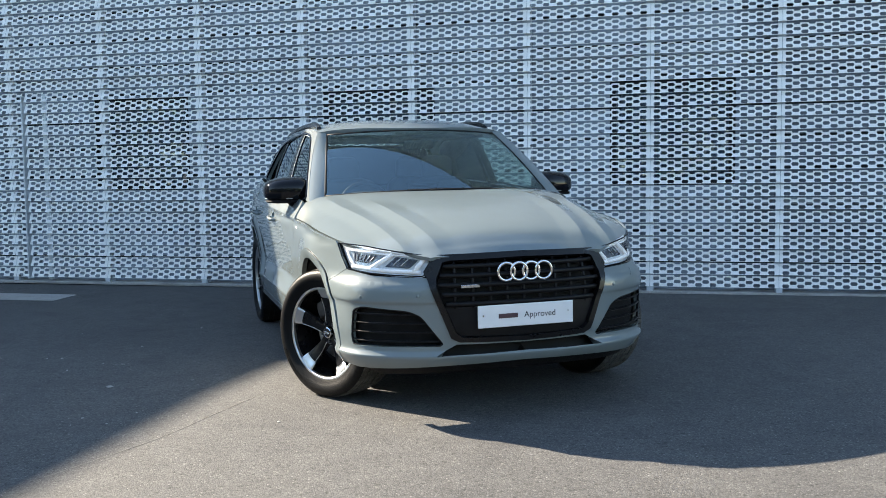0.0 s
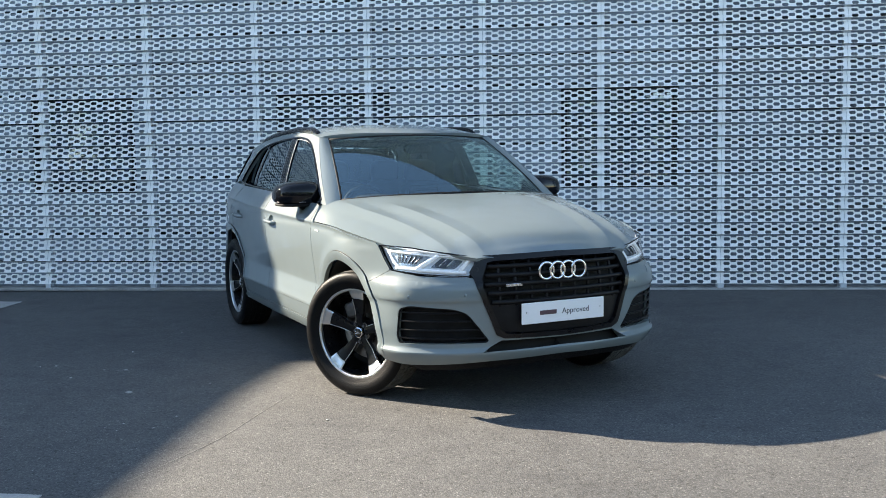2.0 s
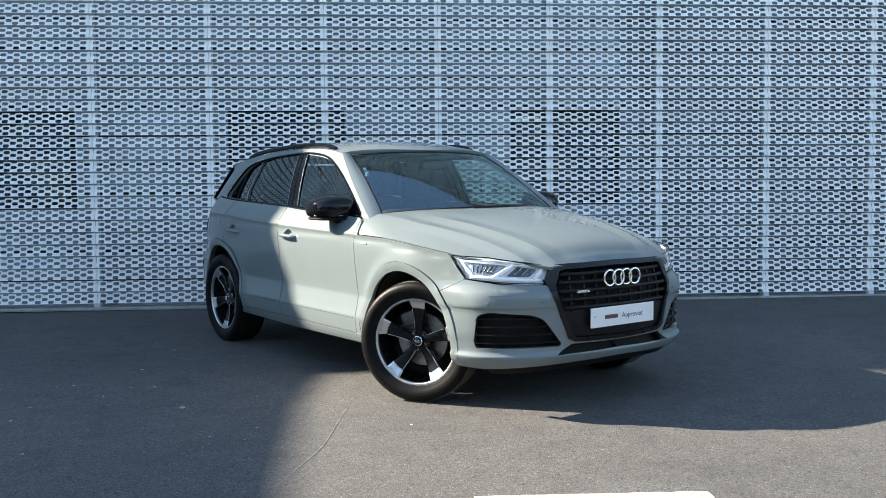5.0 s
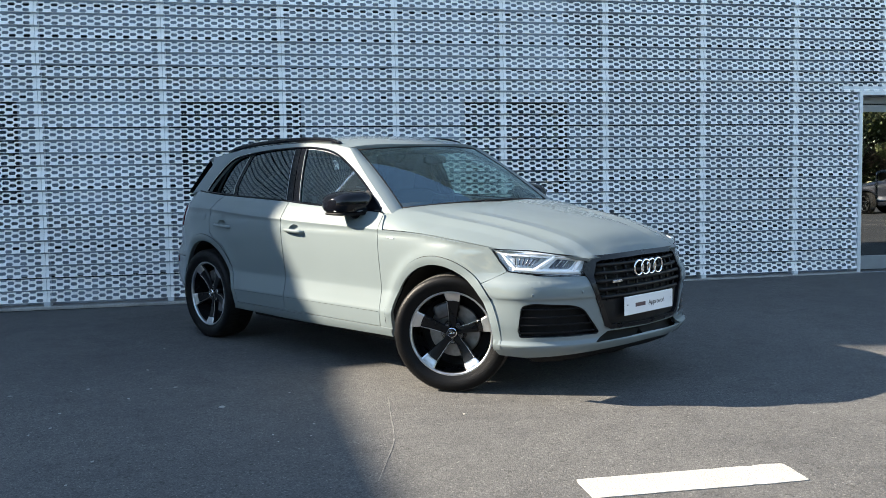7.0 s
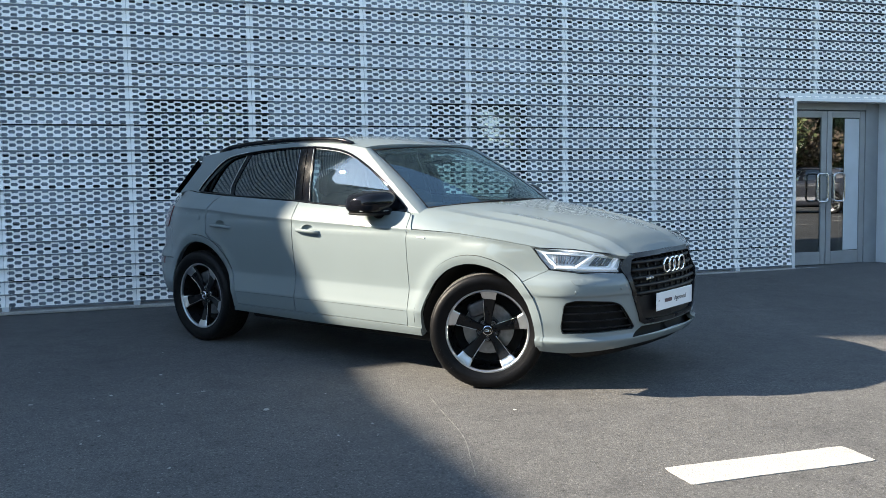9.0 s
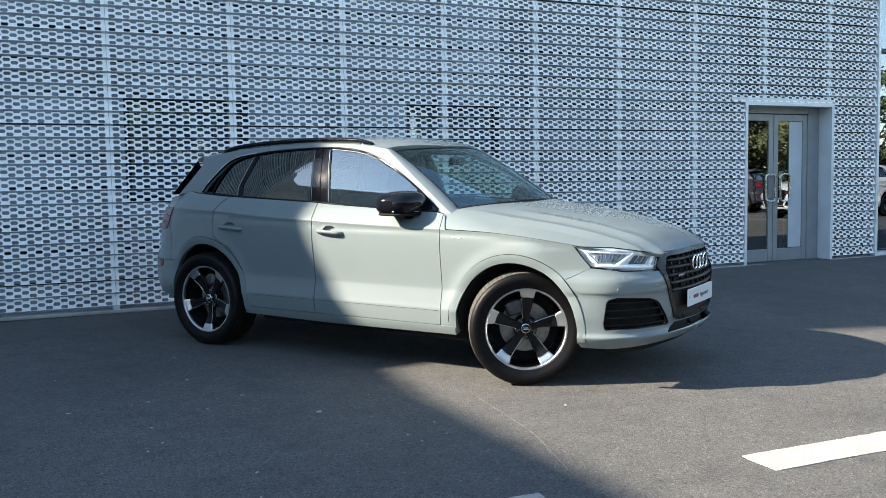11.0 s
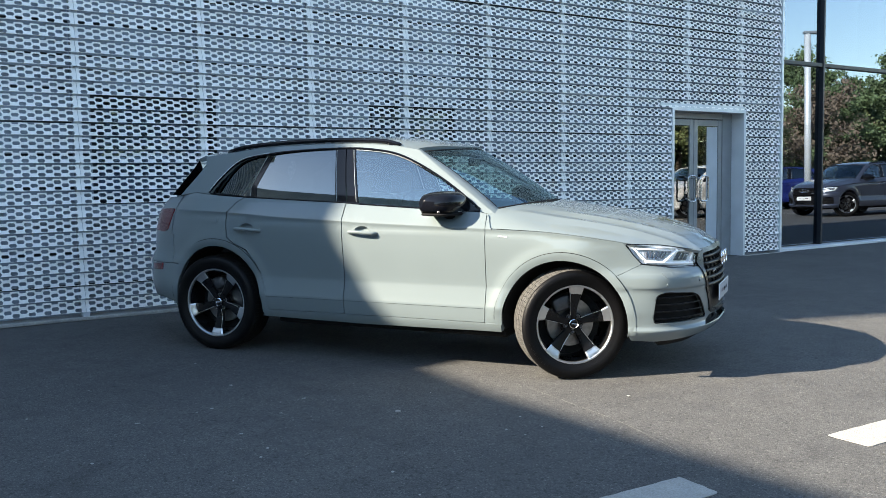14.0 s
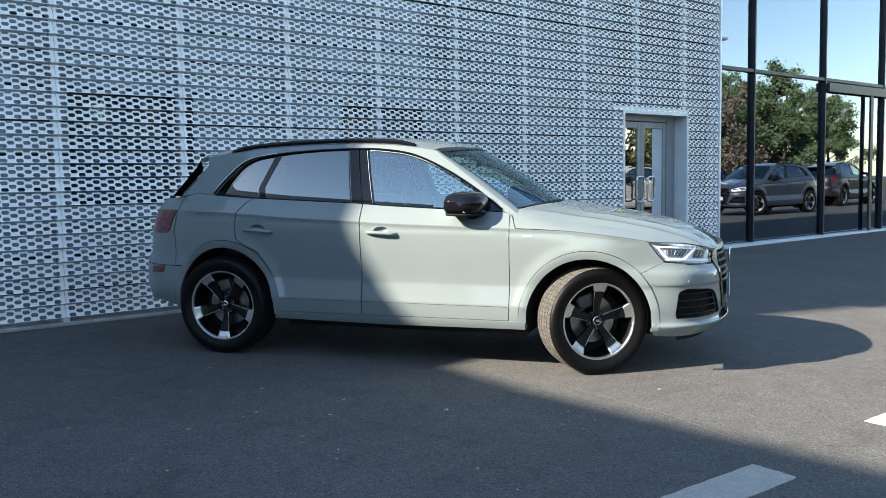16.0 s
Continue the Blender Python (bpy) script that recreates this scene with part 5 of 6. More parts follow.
    for sg in (-1, 1):
        sheet("scuttle_corner", skin(hood, [(0.80, 0.52), (0.928, 0.52), (0.922, 0.640), (0.84, 0.655)], step=0.02, sign=sg, core=(0, 0, 0.3), off=-0.006, lip=0), paint, car)
    sheet("bonnet", skin(hood, outline, step=0.024, core=(0, 0, 0.3), lip=0.02, lines=RIDGES), paint, car)
    ys = np.linspace(1.21, 3.12, 40)
    rr = [(float(roof_edge(y)[0]), y) for y in ys]
    head = [(0.60 * u, 1.053 + 0.146 * u * u) for u in np.linspace(-1, 1, 24)]
    tail = [(x, 3.22 - 0.10 * (x / 0.6) ** 2) for x in np.linspace(0.57, -0.57, 14)]
    sheet("roof", skin(roof, head + rr + tail + [(-x, y) for x, y in rr[::-1]], step=0.045, core=(0, 2, 0.9), lip=0.03), paint, car)
    # rear spoiler side fins, rear glass
    rg = lambda u, v: np.stack([(0.60 + 0.10 * v) * u, 3.10 + 0.30 * v - 0.05 * u * u, 1.475 - 0.36 * v + 0 * u], -1)
    sheet("rear_screen", skin(rg, [(-1, 0), (1, 0), (1, 1), (-1, 1)], step=0.1, lip=0.01, core=(0, 2, 1.2)), PRIVACY, car, "dark rear window")
    for sg in (-1, 1):
        v = [(sg * 0.655, 3.02, 1.50), (sg * 0.655, 3.12, 1.465), (sg * 0.70, 3.14, 1.40), (sg * 0.775, 3.30, 1.19), (sg * 0.60, 3.24, 1.49), (sg * 0.60, 3.12, 1.36), (sg * 0.66, 3.30, 1.18)]
        f = [(1, 2, 5), (2, 3, 6), (2, 6, 5)]
        mesh_object("spoiler_fin", v, f, BLACK_GLOSS, car, smooth=False)
    # tailgate and rear bumper
    half = []
    for sg in (-1, 1):
        half.append(skin(body, [(3.24, 0.66), (REAR_S, 0.66), (REAR_S, 1.13), (3.24, 1.18), (3.25, 1.09), (3.275, 0.905), (3.25, 0.88), (3.245, 0.75)], step=0.06, sign=sg))
    sheet("tailgate", joined(*half), paint, car)
    half = []
    for sg in (-1, 1):
        o = arc_of(ARCH_R, 40, 2, 12) + [(3.23, 0.345), (3.40, 0.375), (REAR_S, 0.38), (REAR_S, 0.655), (3.24, 0.655)]
        half.append(skin(body, o, step=0.05, sign=sg))
    bumper = sheet("rear_bumper", joined(*half), paint, car)
    for sg in (-1, 1):
        tl = rounded([(3.262, 1.085), (3.325, 0.914), (3.38, 0.900), (3.56, 0.90), (3.62, 1.07)], 0.02)
        sheet("tail_lamp", skin(body, tl, step=0.04, sign=sg, off=0.006, lip=0.01), RED_LENS, car, "dark red tail lamp")
        tl = rounded([(3.355, 0.600), (3.50, 0.592), (3.50, 0.640), (3.345, 0.655)], 0.006)
        sheet("reflector", skin(body, tl, step=0.03, sign=sg, off=0.005, lip=0.008), RED_LENS, bumper, "red rear reflector")

    # windscreen, wipers, cowl
    ws = sheet("windscreen", skin(screen, [(-1, 0), (1, 0), (1, 1), (-1, 1)], step=0.06, lip=0, core=(0, 1.5, 0.5)), SCREEN, car, "laminated windscreen")
    ws.visible_shadow = False
    for a, b in (([(u, 0.03) for u in np.linspace(-1, 1, 20)], 0.009), ([(u, 0.975) for u in np.linspace(-1, 1, 20)], 0.011), ([(1.0, v) for v in np.linspace(0, 1, 14)], 0.008), ([(-1.0, v) for v in np.linspace(0, 1, 14)], 0.008)):
        p = screen(np.array([q[0] for q in a]), np.array([q[1] for q in a]))
        tube("screen_seal", p, b, BLACK_MATT, ws, sides=6, flat=0.35, up=(0, -0.55, 0.84))
    for u0, u1, v1 in ((0.55, -0.15, 0.012), (-0.20, -0.80, 0.014)):
        p = screen(np.linspace(u0, u1, 10), np.linspace(0.015, v1, 10)) + (0, -0.012, 0.004)
        tube("wiper", p, 0.006, BLACK_MATT, car, sides=6)

    # front bumper with its openings
    fog = [(s_at(0.840), 0.578), (s_at(0.800), 0.597), (s_at(0.60), 0.580), (s_at(0.535), 0.555), (s_at(0.425), 0.408), (s_at(0.440), 0.395), (s_at(0.845), 0.392), (s_at(0.850), 0.43)]
    fog = rounded(fog, 0.03, 4)
    grille = [(FRONT_S, 0.412), (s_at(0.345), 0.420), (s_at(0.385), 0.440), (s_at(0.482), 0.690), (s_at(0.492), 0.728)]
    half = []
    for sg in (-1, 1):
        out = [(FRONT_S, 0.400)] + [(s_at(0.36), 0.404), (s_at(0.465), 0.346), (s_at(0.40), 0.351), (FRONT_S, 0.358), (FRONT_S, 0.306)] + [(s_at(x), 0.306 - 0.036 * (x / 0.84) ** 1.4) for x in (0.15, 0.3, 0.4, 0.5, 0.6, 0.7, 0.78, 0.84)]
        out += [(-0.400, 0.277), (-0.383, 0.31)] + arc_of(ARCH_F, 188, 129, 24)
        out += [(-0.2975, 0.697), (-0.4015, 0.7465), (-0.4615, 0.773), (s_at(0.80), 0.757), (s_at(0.78), 0.752), (s_at(0.66), 0.746), (s_at(0.50), 0.741)] + grille[::-1]
        half.append(skin(body, out, [fog], step=0.019, sign=sg, lip=0.03, lines=[[(s, z) for s in np.arange(FRONT_S, -0.40, 0.012)] for z in (0.333, 0.346, 0.3515, 0.3575, 0.365, 0.607, 0.616, 0.626, 0.640, 0.690, 0.702, 0.714, 0.728, 0.740)]))
    bump = sheet("front_bumper", joined(*half), paint, car)
    # recess behind the openings
    half = []
    for sg in (-1, 1):
        half.append(skin(body, [(FRONT_S, 0.26), (s_at(0.85), 0.26), (s_at(0.86), 0.62), (s_at(0.40), 0.66), (FRONT_S, 0.66)], step=0.06, sign=sg, off=-0.075, lip=0))
    sheet("bumper_core", joined(*half), UNDER, bump)
    for sg in (-1, 1):
        gr = sheet("fog_insert", skin(body, fog, step=0.04, sign=sg, off=-0.045, lip=0), BLACK_MATT, bump, "black intake insert")
        for z0, xa, xb in ((0.558, 0.838, 0.55), (0.512, 0.846, 0.515), (0.466, 0.848, 0.478), (0.420, 0.848, 0.444)):
            ss = np.linspace(s_at(xa), s_at(xb), 14)
            p = body(ss, np.full(14, z0)) - 0
            n = (p - np.array((0, 0.3, z0)))
            n /= np.linalg.norm(n, axis=1)[:, None]
            tube("intake_slat", (p - n * 0.014) * (sg, 1, 1), 0.0095, BLACK_SATIN, gr, sides=8, flat=0.45)
        ring = body(fog[:, 0], fog[:, 1])
        n = ring - np.array((0, 0.3, 0.5))
        n /= np.linalg.norm(n, axis=1)[:, None]
        tube("intake_rim", (ring - n * 0.008) * (sg, 1, 1), 0.008, BLACK_SATIN, gr, closed=True, sides=6)
        # headlamp washer flap, parking sensors
        flap = rounded([(-0.600, 0.722), (-0.745, 0.728), (-0.782, 0.690), (-0.635, 0.688)], 0.008)
        sheet("washer_flap", skin(body, flap, step=0.02, sign=sg, off=0.0025, lip=0.006), paint, bump)
        for x, z in ((0.80, 0.645), (0.545, 0.655)):
            c = body(np.array([s_at(x)]), np.array([z]))[0] * (sg, 1, 1)
            part("parking_sensor", superbox(*c, 0.009, 0.0045, 0.009, 0.9, 14, 8), paint, bump, smooth=True)
    half = [skin(body, [(FRONT_S, 0.235), (s_at(0.80), 0.215), (s_at(0.84), 0.262), (s_at(0.6), 0.280), (FRONT_S, 0.302)], step=0.04, sign=sg, off=-0.02, lip=0.03) for sg in (-1, 1)]
    sheet("splitter", joined(*half), BLACK_MATT, bump)

    # grille: frame, mesh of bars, plate, emblem
    gr = thing("grille", "", "")
    gr.parent = car
    g_out = [(FRONT_S, 0.409), (s_at(0.345), 0.417), (s_at(0.388), 0.438), (s_at(0.486), 0.690), (s_at(0.500), 0.735), (s_at(0.520), 0.770), (s_at(0.470), 0.846), (s_at(0.44), 0.853), (FRONT_S, 0.860)]
    g_in = [(FRONT_S, 0.432), (s_at(0.332), 0.440), (s_at(0.364), 0.466), (s_at(0.456), 0.690), (s_at(0.456), 0.735), (s_at(0.424), 0.815), (s_at(0.390), 0.824), (FRONT_S, 0.832)]
    half = [skin(body, g_out + g_in[::-1], step=0.022, sign=sg, off=0.008, lip=0.035) for sg in (-1, 1)]
    sheet("grille_frame", joined(*half), FRAME_BLACK, gr, "black grille frame")
    half = [skin(body, g_in, step=0.05, sign=sg, off=-0.055, lip=0) for sg in (-1, 1)]
    sheet("grille_back", joined(*half), UNDER, gr)
    for z0 in (0.796, 0.750, 0.703, 0.656, 0.608):
        edge = 0.44 if 0.69 < z0 < 0.735 else (float(np.interp(z0, [0.735, 0.815], [0.44, 0.412])) if z0 > 0.735 else float(np.interp(z0, [0.47, 0.69], [0.352, 0.44])))
        ss = np.linspace(FRONT_S, s_at(edge), 16)
        p = body(ss, np.full(16, z0)) + (0, 0.012, 0)
        p = np.concatenate([p[::-1] * (-1, 1, 1), p[1:]])
        tube("grille_bar", p, 0.0125, BLACK_SATIN, gr, sides=8, flat=1.0)
    for x in (-0.36, -0.27, -0.18, -0.09, 0.0, 0.09, 0.18, 0.27, 0.36):
        zs = np.linspace(0.585, 0.822, 8)
        p = body(np.full(8, s_at(abs(x) * 1.0)), zs) * (1 if x >= 0 else -1, 1, 1) + (0, 0.018, 0)
        tube("grille_upright", p, 0.0085, BLACK_SATIN, gr, sides=6)
    lower = [skin(body, [(FRONT_S, 0.434), (s_at(0.330), 0.442), (s_at(0.362), 0.468), (s_at(0.414), 0.594), (FRONT_S, 0.594)], step=0.05, sign=sg, off=-0.012, lip=0.01) for sg in (-1, 1)]
    sheet("lower_panel", joined(*lower), BLACK_SATIN, gr)
    pl = part("number_plate", box(-0.26, 0.26, -0.872, -0.864, 0.486, 0.600, 0.003, 1), PLATE, gr, "white dealer show plate")
    if lettering:
        part("plate_bar", box(-0.150, -0.046, -0.8735, -0.872, 0.531, 0.554), INK_RED, pl, "dark word mark")
        text_part("plate_word", "Approved", 0.043, INK, pl, pose(0.075, -0.8725, 0.542, 90, 0, 0), "printed word")
        for x in (-0.232, 0.232):
            part("plate_screw", box(x - 0.004, x + 0.004, -0.8735, -0.871, 0.545, 0.553), SATIN_METAL, pl)
    part("badge", box(-0.335, -0.235, -0.870, -0.862, 0.690, 0.706, 0.002, 1), SATIN_METAL, gr, "small chrome badge", m=pose(0, 0.030, 0))
    emblem = thing("emblem", "", "")
    emblem.parent = gr
    for k in range(4):
        cx = -0.1005 + 0.067 * k
        ring = [(cx + 0.0445 * math.cos(a), -0.862 - 0.003 * (k % 2), 0.764 + 0.0445 * math.sin(a)) for a in np.linspace(0, 2 * math.pi, 40, endpoint=False)]
        tube("ring", ring, 0.0072, CHROME, emblem, closed=True, sides=8, up=(0, 1, 0), flat=0.8)

    # headlamps
    for sg in (-1, 1):
        hl = thing("headlamp", "", "")
        hl.parent = car
        lens = [(-0.358, 0.905), (-0.408, 0.836), (-0.458, 0.786), (-0.475, 0.776), (s_at(0.78), 0.763), (s_at(0.66), 0.754), (s_at(0.520), 0.749), (s_at(0.505), 0.770), (s_at(0.478), 0.848), (s_at(0.60), 0.864), (s_at(0.74), 0.886), (s_at(0.81), 0.898)]
        lens = rounded(lens, 0.010, 3)
        sheet("lens", skin(body, lens, step=0.03, sign=sg, off=0.0, lip=0.0), LENS, hl, "clear headlamp lens").visible_shadow = False
        sheet("lamp_housing", skin(body, lens, step=0.04, sign=sg, off=-0.026, lip=0.0), LAMP_DARK, hl)
        rim = body(lens[:, 0], lens[:, 1]) * (sg, 1, 1)
        tube("lamp_seal", rim, 0.0035, BLACK_GLOSS, hl, closed=True, sides=6)

        def guide(pts, r, material=LAMP_WHITE, depth=0.019, name="light_guide"):
            pts = dense(np.array(pts + [pts[-1]]), 0.02)
            p = body(pts[:, 0], pts[:, 1])
            n = p - np.array((0, 0.35, 0.8))
            n[:, 2] = 0
            n /= np.linalg.norm(n, axis=1)[:, None]
            tube(name, (p - n * depth) * (sg, 1, 1), r, material, hl, sides=8)
        # daylight guides: thin upper bar, broad lower bar, two slanted dividers
        guide([(-0.425, 0.873), (s_at(0.78), 0.880), (s_at(0.66), 0.864), (s_at(0.495), 0.843)], 0.0045)
        guide([(-0.425, 0.873), (-0.475, 0.812), (-0.52, 0.792)], 0.0045)
        guide([(-0.50, 0.789), (s_at(0.76), 0.779), (s_at(0.66), 0.772), (s_at(0.535), 0.766)], 0.0105)
        guide([(-0.655, 0.786), (-0.73, 0.822), (-0.795, 0.858)], 0.0115)
        guide([(-0.915, 0.770), (-0.955, 0.806), (-0.985, 0.842)], 0.0105)
        for q, inner in (([(-0.50, 0.806), (-0.655, 0.803), (-0.745, 0.855), (-0.48, 0.866)], True), ([(-0.745, 0.797), (-0.895, 0.790), (-0.945, 0.832), (-0.815, 0.848)], False)):
            o = rounded(q, 0.010)
            sheet("lamp_box", skin(body, o, step=0.03, sign=sg, off=-0.022, lip=0.006), LAMP_CLEAR if inner else LAMP_BOX, hl, "faceted lamp chamber" if inner else "dark blue lamp chamber")
            for k in ((0.12, 0.26, 0.40, 0.54, 0.68, 0.82) if inner else (0.30, 0.62)):
                a, b = np.array(q[0]) * (1 - k) + np.array(q[1]) * k, np.array(q[3]) * (1 - k) + np.array(q[2]) * k
                line = np.stack([a + (b - a) * f for f in np.linspace(0.14, 0.86, 5)])
                c = body(line[:, 0], line[:, 1])
                n = c - np.array((0, 0.35, 0.82))
                n[:, 2] = 0
                n /= np.linalg.norm(n, axis=1)[:, None]
                tube("lamp_facet", (c - n * 0.017) * (sg, 1, 1), 0.0042 if inner else 0.003, LAMP_BOX if inner else SATIN_METAL, hl, sides=6)

    # underside and cabin
    bm = box(-0.50, 0.50, -0.60, 0.48, 0.225, 0.34, 0.02)
    box(-0.78, 0.78, 0.48, 2.33, 0.225, 0.34, 0.02, bm=bm)
    box(-0.56, 0.56, 2.33, 3.25, 0.235, 0.34, 0.02, bm=bm)
    part("underbody", bm, UNDER, car, "dark underbody")
    part("engine_bay", box(-0.52, 0.52, -0.62, 0.5, 0.33, 0.80, 0.02), UNDER, car)
    part("floor_pan", box(-0.80, 0.80, 0.50, 2.30, 0.34, 0.42, 0.02), CLOTH, car)
    part("load_floor", box(-0.55, 0.55, 2.30, 3.35, 0.34, 0.72, 0.02), CLOTH, car)
    part("headlining", box(-0.56, 0.56, 1.25, 3.0, 1.49, 1.515, 0.01), CLOTH, car)
    bm = superbox(0, 0, 0, 0.74, 0.30, 0.14, 0.35, 32, 14)
    dash = part("dashboard", bm, BLACK_MATT, car, "dark dashboard", smooth=True, m=pose(0, 0.78, 0.955, -6, 0, 0))
    part("binnacle", superbox(-0.36, 0.86, 1.09, 0.17, 0.12, 0.045, 0.5, 24, 10), BLACK_MATT, dash, smooth=True)
    part("display", box(-0.11, 0.11, 0.93, 0.945, 1.07, 1.18, 0.006, 2), BLACK_GLOSS, dash)
    ring = [(0.18 * math.cos(a), 0, 0.18 * math.sin(a)) for a in np.linspace(0, 2 * math.pi, 40, endpoint=False)]
    st = tube("steering_wheel", ring, 0.015, BLACK_MATT, car, closed=True, up=(0, 1, 0))
    st.matrix_basis = pose(-0.36, 1.08, 1.015, -24, 0, 0)
    part("steering_hub", superbox(0, 0.01, 0, 0.06, 0.03, 0.05, 0.6, 20, 10), BLACK_MATT, st, smooth=True)
    part("steering_spoke", box(-0.17, 0.17, -0.008, 0.008, -0.02, 0.015, 0.004, 1), SATIN_METAL, st)
    for x in (-0.37, 0.37):
        seat(car, x, 1.42)
        seat(car, x, 2.18)
    part("interior_mirror", superbox(0, 1.02, 1.44, 0.11, 0.02, 0.032, 0.5, 20, 10), BLACK_MATT, car, smooth=True)
    # wheels: the front pair is turned towards the car's left
    lock = 32
    build_wheel(car, pose(-0.800, 0.030, 0.3665, 0, 0, lock), 1, 2)
    build_wheel(car, pose(-0.800, 2.819, 0.3665, 0, 0, 0), 1, 36, TREAD_SHADED)
    build_wheel(car, pose(0.780, 0.030, 0.3665, 0, 0, 180 + lock - 16), -1, 20)
    build_wheel(car, pose(0.800, 2.819, 0.3665, 0, 0, 180), -1, 50, TREAD_SHADED)
    return car


CAR = build_car(Matrix.Identity(4), "pale grey SUV with black grille and wheels, parked on asphalt")



# ---- the forecourt round the camera: parked cars, lamp post, bank and trees, seen in glass and paint ----
def repaint(ob, material):
    for o in ob.children_recursive:
        if o.type == "MESH" and o.material_slots and o.material_slots[0].material == PAINT:
            o.material_slots[0].link = "OBJECT"
            o.material_slots[0].material = material


def parked(s, n, heading, col, label, name):
    """A parked car; s, n: its front axle in the building's frame; heading: degrees from facing back along the front."""
    at = WALL @ Vector((s, -n, 0))
    c = copy_thing(CAR, pose(at.x, at.y, 0.0, 0, 0, -31.67 - 90 + heading))
    repaint(c, mat(name, col, 0.35, 0.2, coat=1.0, vary=0.02, scale=3))
    tagged(c, label, "car", "cars parked across the forecourt")
    return c


parked(23.9, 7.3, 6, (0.045, 0.055, 0.085), "dark slate blue SUV parked on the forecourt", "slate_paint")
parked(20.6, 10.6, 4, (0.72, 0.73, 0.74), "white SUV parked on the forecourt", "white_paint")
parked(34.2, 8.4, 176, (0.012, 0.013, 0.018), "black SUV seen from behind on the forecourt", "black_paint")
parked(27.8, 13.4, 20, (0.010, 0.022, 0.16), "bright blue SUV parked on the forecourt", "blue_paint")
parked(22.6, 18.5, 60, (0.03, 0.035, 0.05), "dark grey SUV parked on the forecourt", "dark_paint")


def tree(seed, h, spread, leaf, n_leaves):
    """A tapered trunk with limbs, and a crown of many small leaves gathered along the limbs."""
    rng = random.Random(seed)
    t = thing("tree", "", "tree")
    tv, tf = [], []

    def limb(pts, radii):
        v, f = tube_geo(pts, radii, 7)
        k = len(tv)
        tv.extend(v)
        tf.extend([tuple(i + k for i in q) for q in f])

    trunk = [(rng.uniform(-0.12, 0.12) * i, rng.uniform(-0.12, 0.12) * i, h * 0.9 * i / 5) for i in range(6)]
    limb(trunk, list(np.linspace(0.18, 0.03, 6)))
    tips = []
    for k in range(26):
        u = rng.uniform(0.10, 0.98)
        base = np.array(trunk[0]) * (1 - u) + np.array(trunk[5]) * u
        a = rng.uniform(0, 2 * math.pi)
        l = spread * (1.15 - 0.75 * u) * rng.uniform(0.6, 1.15)
        d = np.array((math.cos(a), math.sin(a), rng.uniform(0.1, 0.75)))
        mid = base + d * l * 0.5 + (0, 0, rng.uniform(-0.1, 0.1))
        tip = base + d * l
        limb([base, mid, tip], [0.06 * (1.1 - u), 0.035 * (1.1 - u), 0.01])
        tips += [(mid, 0.45), (tip, 0.6), ((mid + tip) / 2, 0.55)]
        for q in range(2):
            side = tip + np.array((rng.uniform(-0.7, 0.7), rng.uniform(-0.7, 0.7), rng.uniform(-0.2, 0.6))) * spread * 0.3
            limb([mid, (mid + side) / 2 + (0, 0, 0.05), side], [0.02, 0.014, 0.006])
            tips.append((side, 0.5))
    mesh_object("trunk", tv, tf, BARK, t)
    v, f = [], []
    for k in range(n_leaves):
        c, r = rng.choice(tips)
        p = np.array(c) + np.array([rng.gauss(0, r * 0.42) for _ in range(3)]) * (1, 1, 0.75)
        s = rng.uniform(0.05, 0.12)
        a = np.array([rng.gauss(0, 1) for _ in range(3)])
        b = np.cross(a, [rng.gauss(0, 1) for _ in range(3)])
        a, b = a / np.linalg.norm(a) * s, b / (np.linalg.norm(b) + 1e-6) * s * 0.6
        i = len(v)
        v += [p - a, p + b, p + a * 1.1, p - b]
        f.append((i, i + 1, i + 2, i + 3))
    mesh_object("crown", v, f, leaf, t, smooth=False)
    return t


def plant():
    rng = random.Random(11)
    kinds = [tree(1, 7.0, 3.0, LEAF, 19000), tree(2, 6.0, 2.8, LEAF_DRY, 15000), tree(3, 8.4, 2.2, LEAF, 17000), tree(4, 5.4, 2.4, TWIG, 5000)]
    words = ["dense green tree on the grass bank", "olive green tree on the grass bank", "tall ragged conifer on the grass bank", "bare brown tree on the grass bank"]
    spots = []
    for s in np.arange(-34, 78, 2.4):
        if 45.5 < s < 52.5:
            continue
        spots.append((s + rng.uniform(-1.4, 1.4), 28.5 + rng.uniform(-1.8, 4.0)))
    for n in np.arange(2, 30, 5):
        spots.append((-34 + rng.uniform(-2, 2), n))
    for i, (s, n) in enumerate(spots):
        k = (0, 2, 1, 0, 2, 1, 3)[i % 7]
        at = WALL @ Vector((s, -n, 0))
        m = pose(at.x, at.y, 0.30 if n > 26.5 else 0.0, 0, 0, rng.uniform(0, 360))
        sc = rng.uniform(0.9, 1.3)
        if i < 4:
            k = i
            kinds[k].matrix_basis = m
            t = kinds[k]
        else:
            t = copy_thing(kinds[k], m)
        t.scale = (sc, sc, sc)
        tagged(t, words[k], "tree", "trees behind the forecourt")


plant()


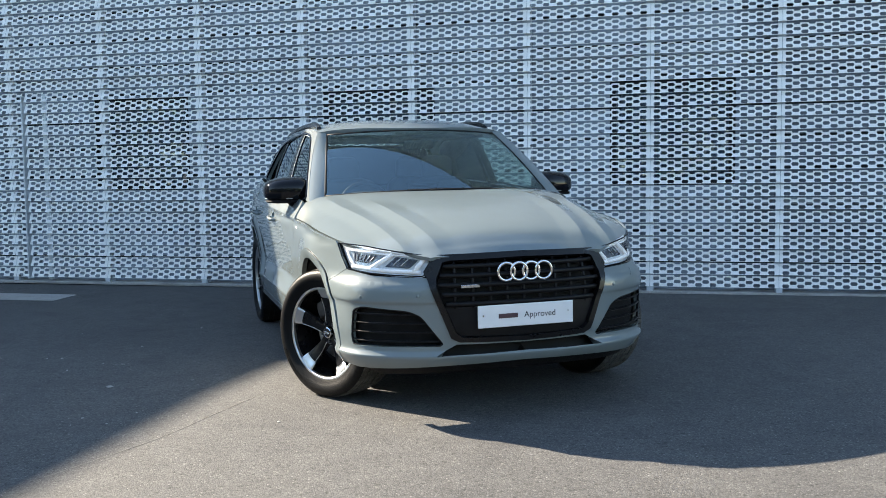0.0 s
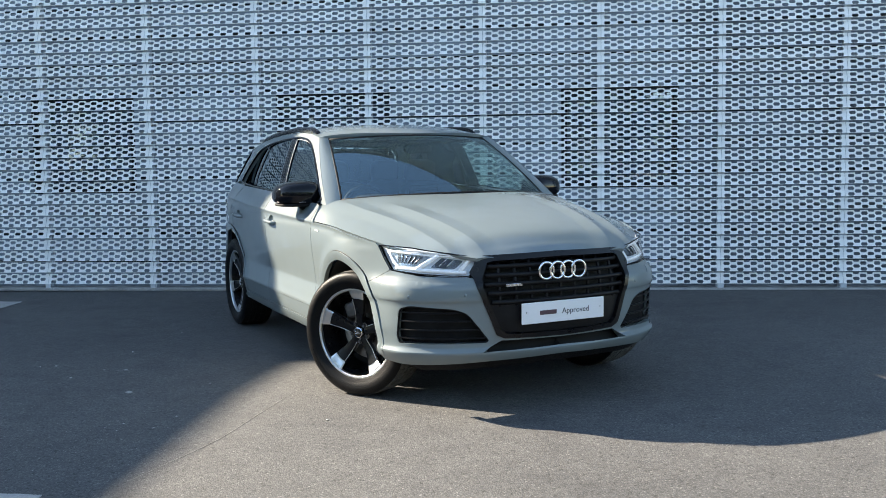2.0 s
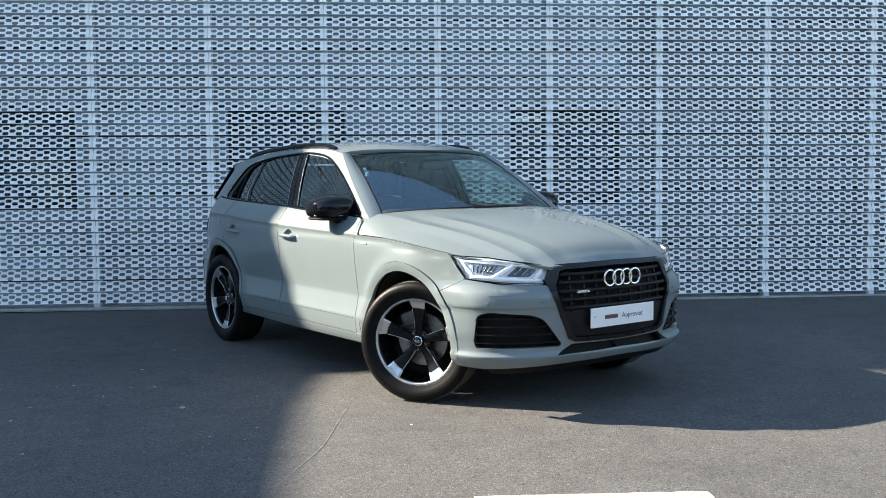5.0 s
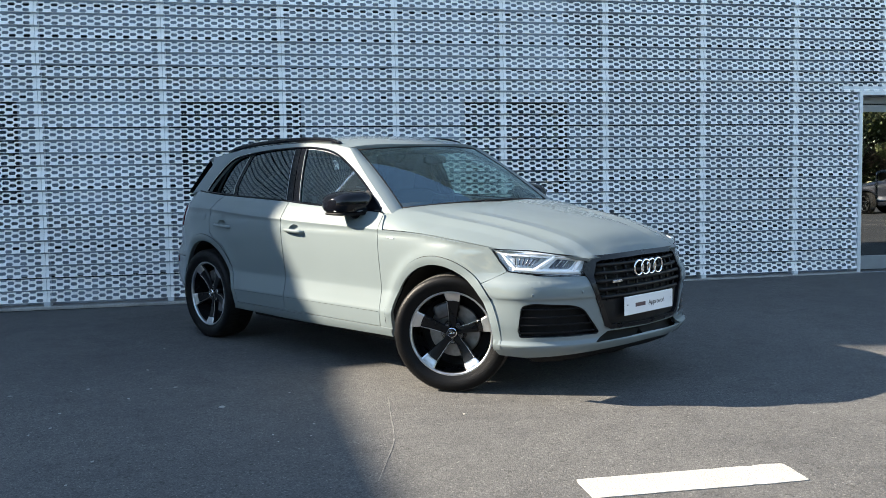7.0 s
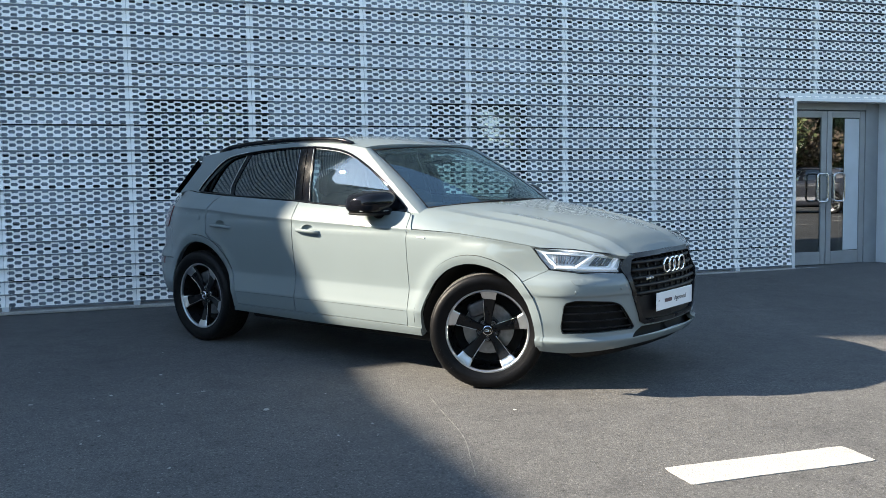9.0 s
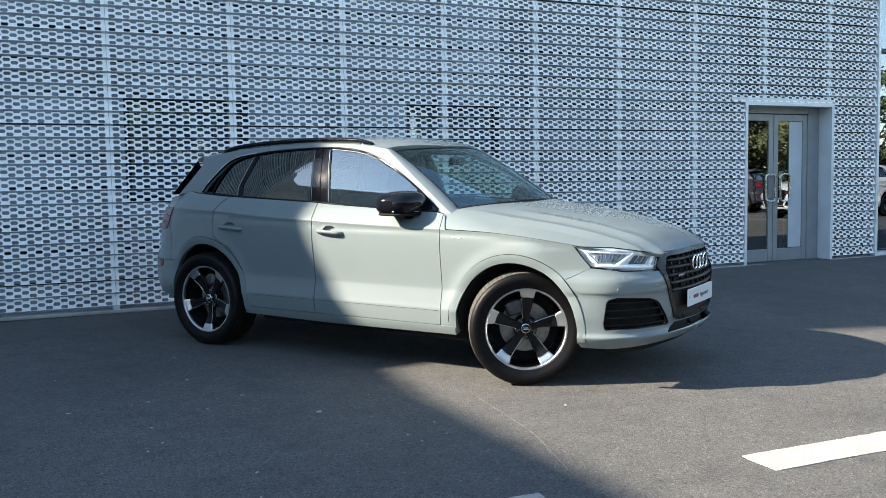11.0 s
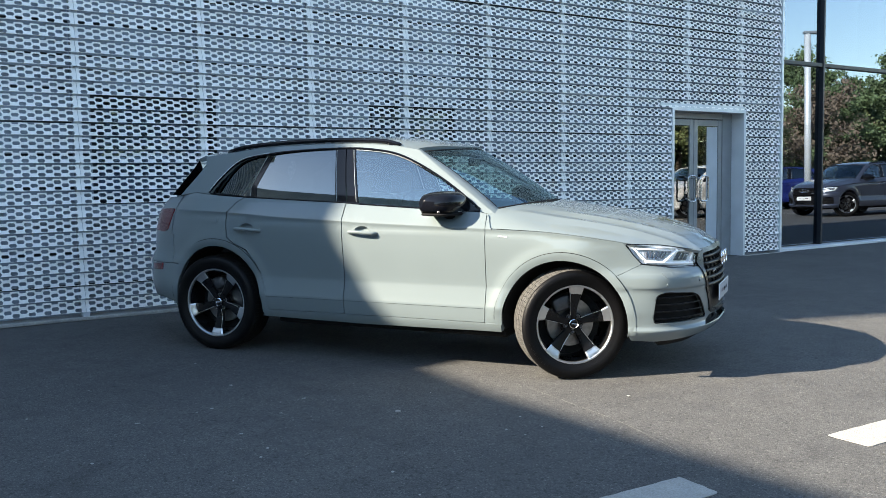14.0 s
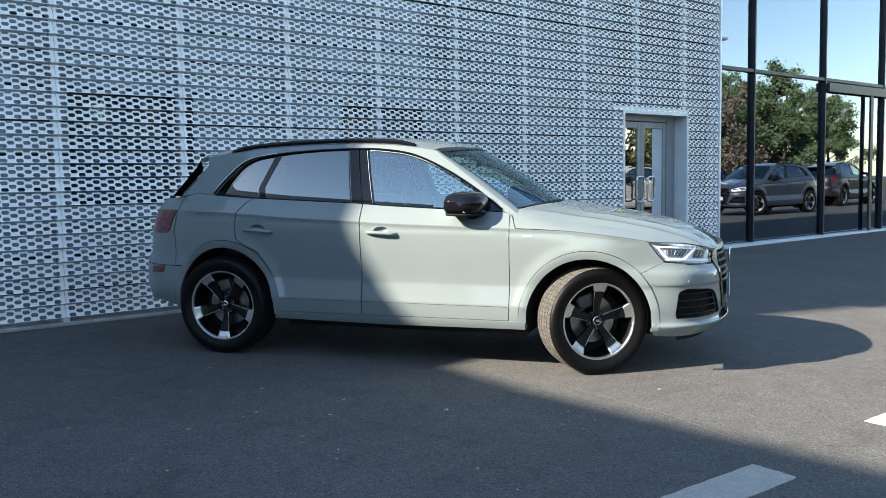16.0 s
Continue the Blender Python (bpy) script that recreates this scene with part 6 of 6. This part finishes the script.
def bank():
    """The low grass bank under the trees."""
    bm = bmesh.new()
    prof = [(25.5, 0.0), (26.2, 0.18), (28, 0.32), (40, 0.5), (60, 0.6)]
    rows = []
    for n, z in prof:
        rows.append([bm.verts.new((x, -n, z + 0.04 * math.sin(x * 0.7 + n))) for x in np.linspace(-60, 100, 60)])
    for a, b in zip(rows[:-1], rows[1:]):
        for i in range(59):
            bm.faces.new((a[i], a[i + 1], b[i + 1], b[i]))
    bmesh.ops.recalc_face_normals(bm, faces=bm.faces)
    ob = part("grass_bank", bm, GRASS, None, smooth=True)
    ob.matrix_basis = pose(-0.169, 4.827, 0.0, 0, 0, -31.67)
    tagged(ob, "low grass bank under the trees", "bank", kind="structure")


bank()


def hedge():
    """A dense low hedge behind the trees, of many small leaves."""
    rng = random.Random(8)
    v, f = [], []
    for k in range(26000):
        p = np.array((rng.uniform(-38, 80), -rng.gauss(34.0, 0.5), rng.uniform(0.35, 2.7) + rng.gauss(0, 0.15)))
        a = np.array([rng.gauss(0, 1) for _ in range(3)])
        b = np.cross(a, [rng.gauss(0, 1) for _ in range(3)])
        size = rng.uniform(0.12, 0.26)
        a, b = a / np.linalg.norm(a) * size, b / (np.linalg.norm(b) + 1e-6) * size * 0.6
        i = len(v)
        v += [p - a, p + b, p + a, p - b]
        f.append((i, i + 1, i + 2, i + 3))
    ob = mesh_object("hedge", v, f, LEAF, smooth=False)
    ob.matrix_basis = pose(-0.169, 4.827, 0.0, 0, 0, -31.67)
    tagged(ob, "dense green hedge on the bank behind the trees", "hedge", kind="stuff")


hedge()


def lamp_post(s, n):
    at = WALL @ Vector((s, -n, 0))
    p = thing("lamp_post", "tall pale grey lamp post on the forecourt", "lamp post", pose(at.x, at.y, 0))
    tube("pole", [(0, 0, 0), (0, 0, 3.0), (0, 0, 6.4)], [0.13, 0.12, 0.11], CLAD_EDGE, p, sides=14)
    part("base_plate", box(-0.16, 0.16, -0.16, 0.16, 0, 0.02, 0.004, 1), RAIL_GREY, p)
    part("lamp_head", box(-0.14, 0.55, -0.12, 0.12, 6.40, 6.50, 0.02), RAIL_GREY, p)


lamp_post(29.0, 11.2)
for k in range(5):
    a = WALL @ Vector((14.0 + 2.9 * k, -9.3, 0))
    b = WALL @ Vector((12.6 + 2.9 * k, -13.6, 0))
    d = (b - a).to_2d().normalized()
    w = Vector((-d.y, d.x)) * 0.05
    road_stripe([(a.x - w.x, a.y - w.y), (a.x + w.x, a.y + w.y), (b.x + w.x, b.y + w.y), (b.x - w.x, b.y - w.y)], "white painted bay line on the asphalt")


def feather_flag(s, n, lean):
    """A white cloth sail on a thin bent pole in a weighted base."""
    at = WALL @ Vector((s, -n, 0))
    f = thing("feather_flag", "white feather flag on a thin pole on the forecourt", "flag", pose(at.x, at.y, 0, 0, 0, lean))
    line = smooth_line([(0, 0, 0.04), (0, 0, 1.3), (0.02, 0, 2.2), (0.14, 0, 2.62), (0.34, 0, 2.70)], 8)
    tube("pole", line, 0.012, RAIL_GREY, f)
    part("base_plate", box(-0.2, 0.2, -0.2, 0.2, 0, 0.04, 0.01, 1), RAIL_GREY, f)
    zs = np.linspace(1.42, 2.66, 14)
    px = np.interp(zs, line[:, 2], line[:, 0])
    wide = 0.42 * np.interp(zs, [1.42, 1.6, 2.3, 2.66], [0.55, 0.9, 1.0, 0.45])
    verts = [(px[i] + wide[i] * u, 0.03 * math.sin(5 * zs[i] + 4 * u), zs[i]) for i in range(14) for u in np.linspace(0, 1, 6)]
    faces = [(i * 6 + j, i * 6 + j + 1, (i + 1) * 6 + j + 1, (i + 1) * 6 + j) for i in range(13) for j in range(5)]
    mesh_object("sail", verts, faces, FLAG_CLOTH, f, "white cloth sail")


FLAG_CLOTH = mat("flag_cloth", (0.78, 0.78, 0.79), 0.8, vary=0.05, scale=4)
feather_flag(22.3, 16.9, 20)
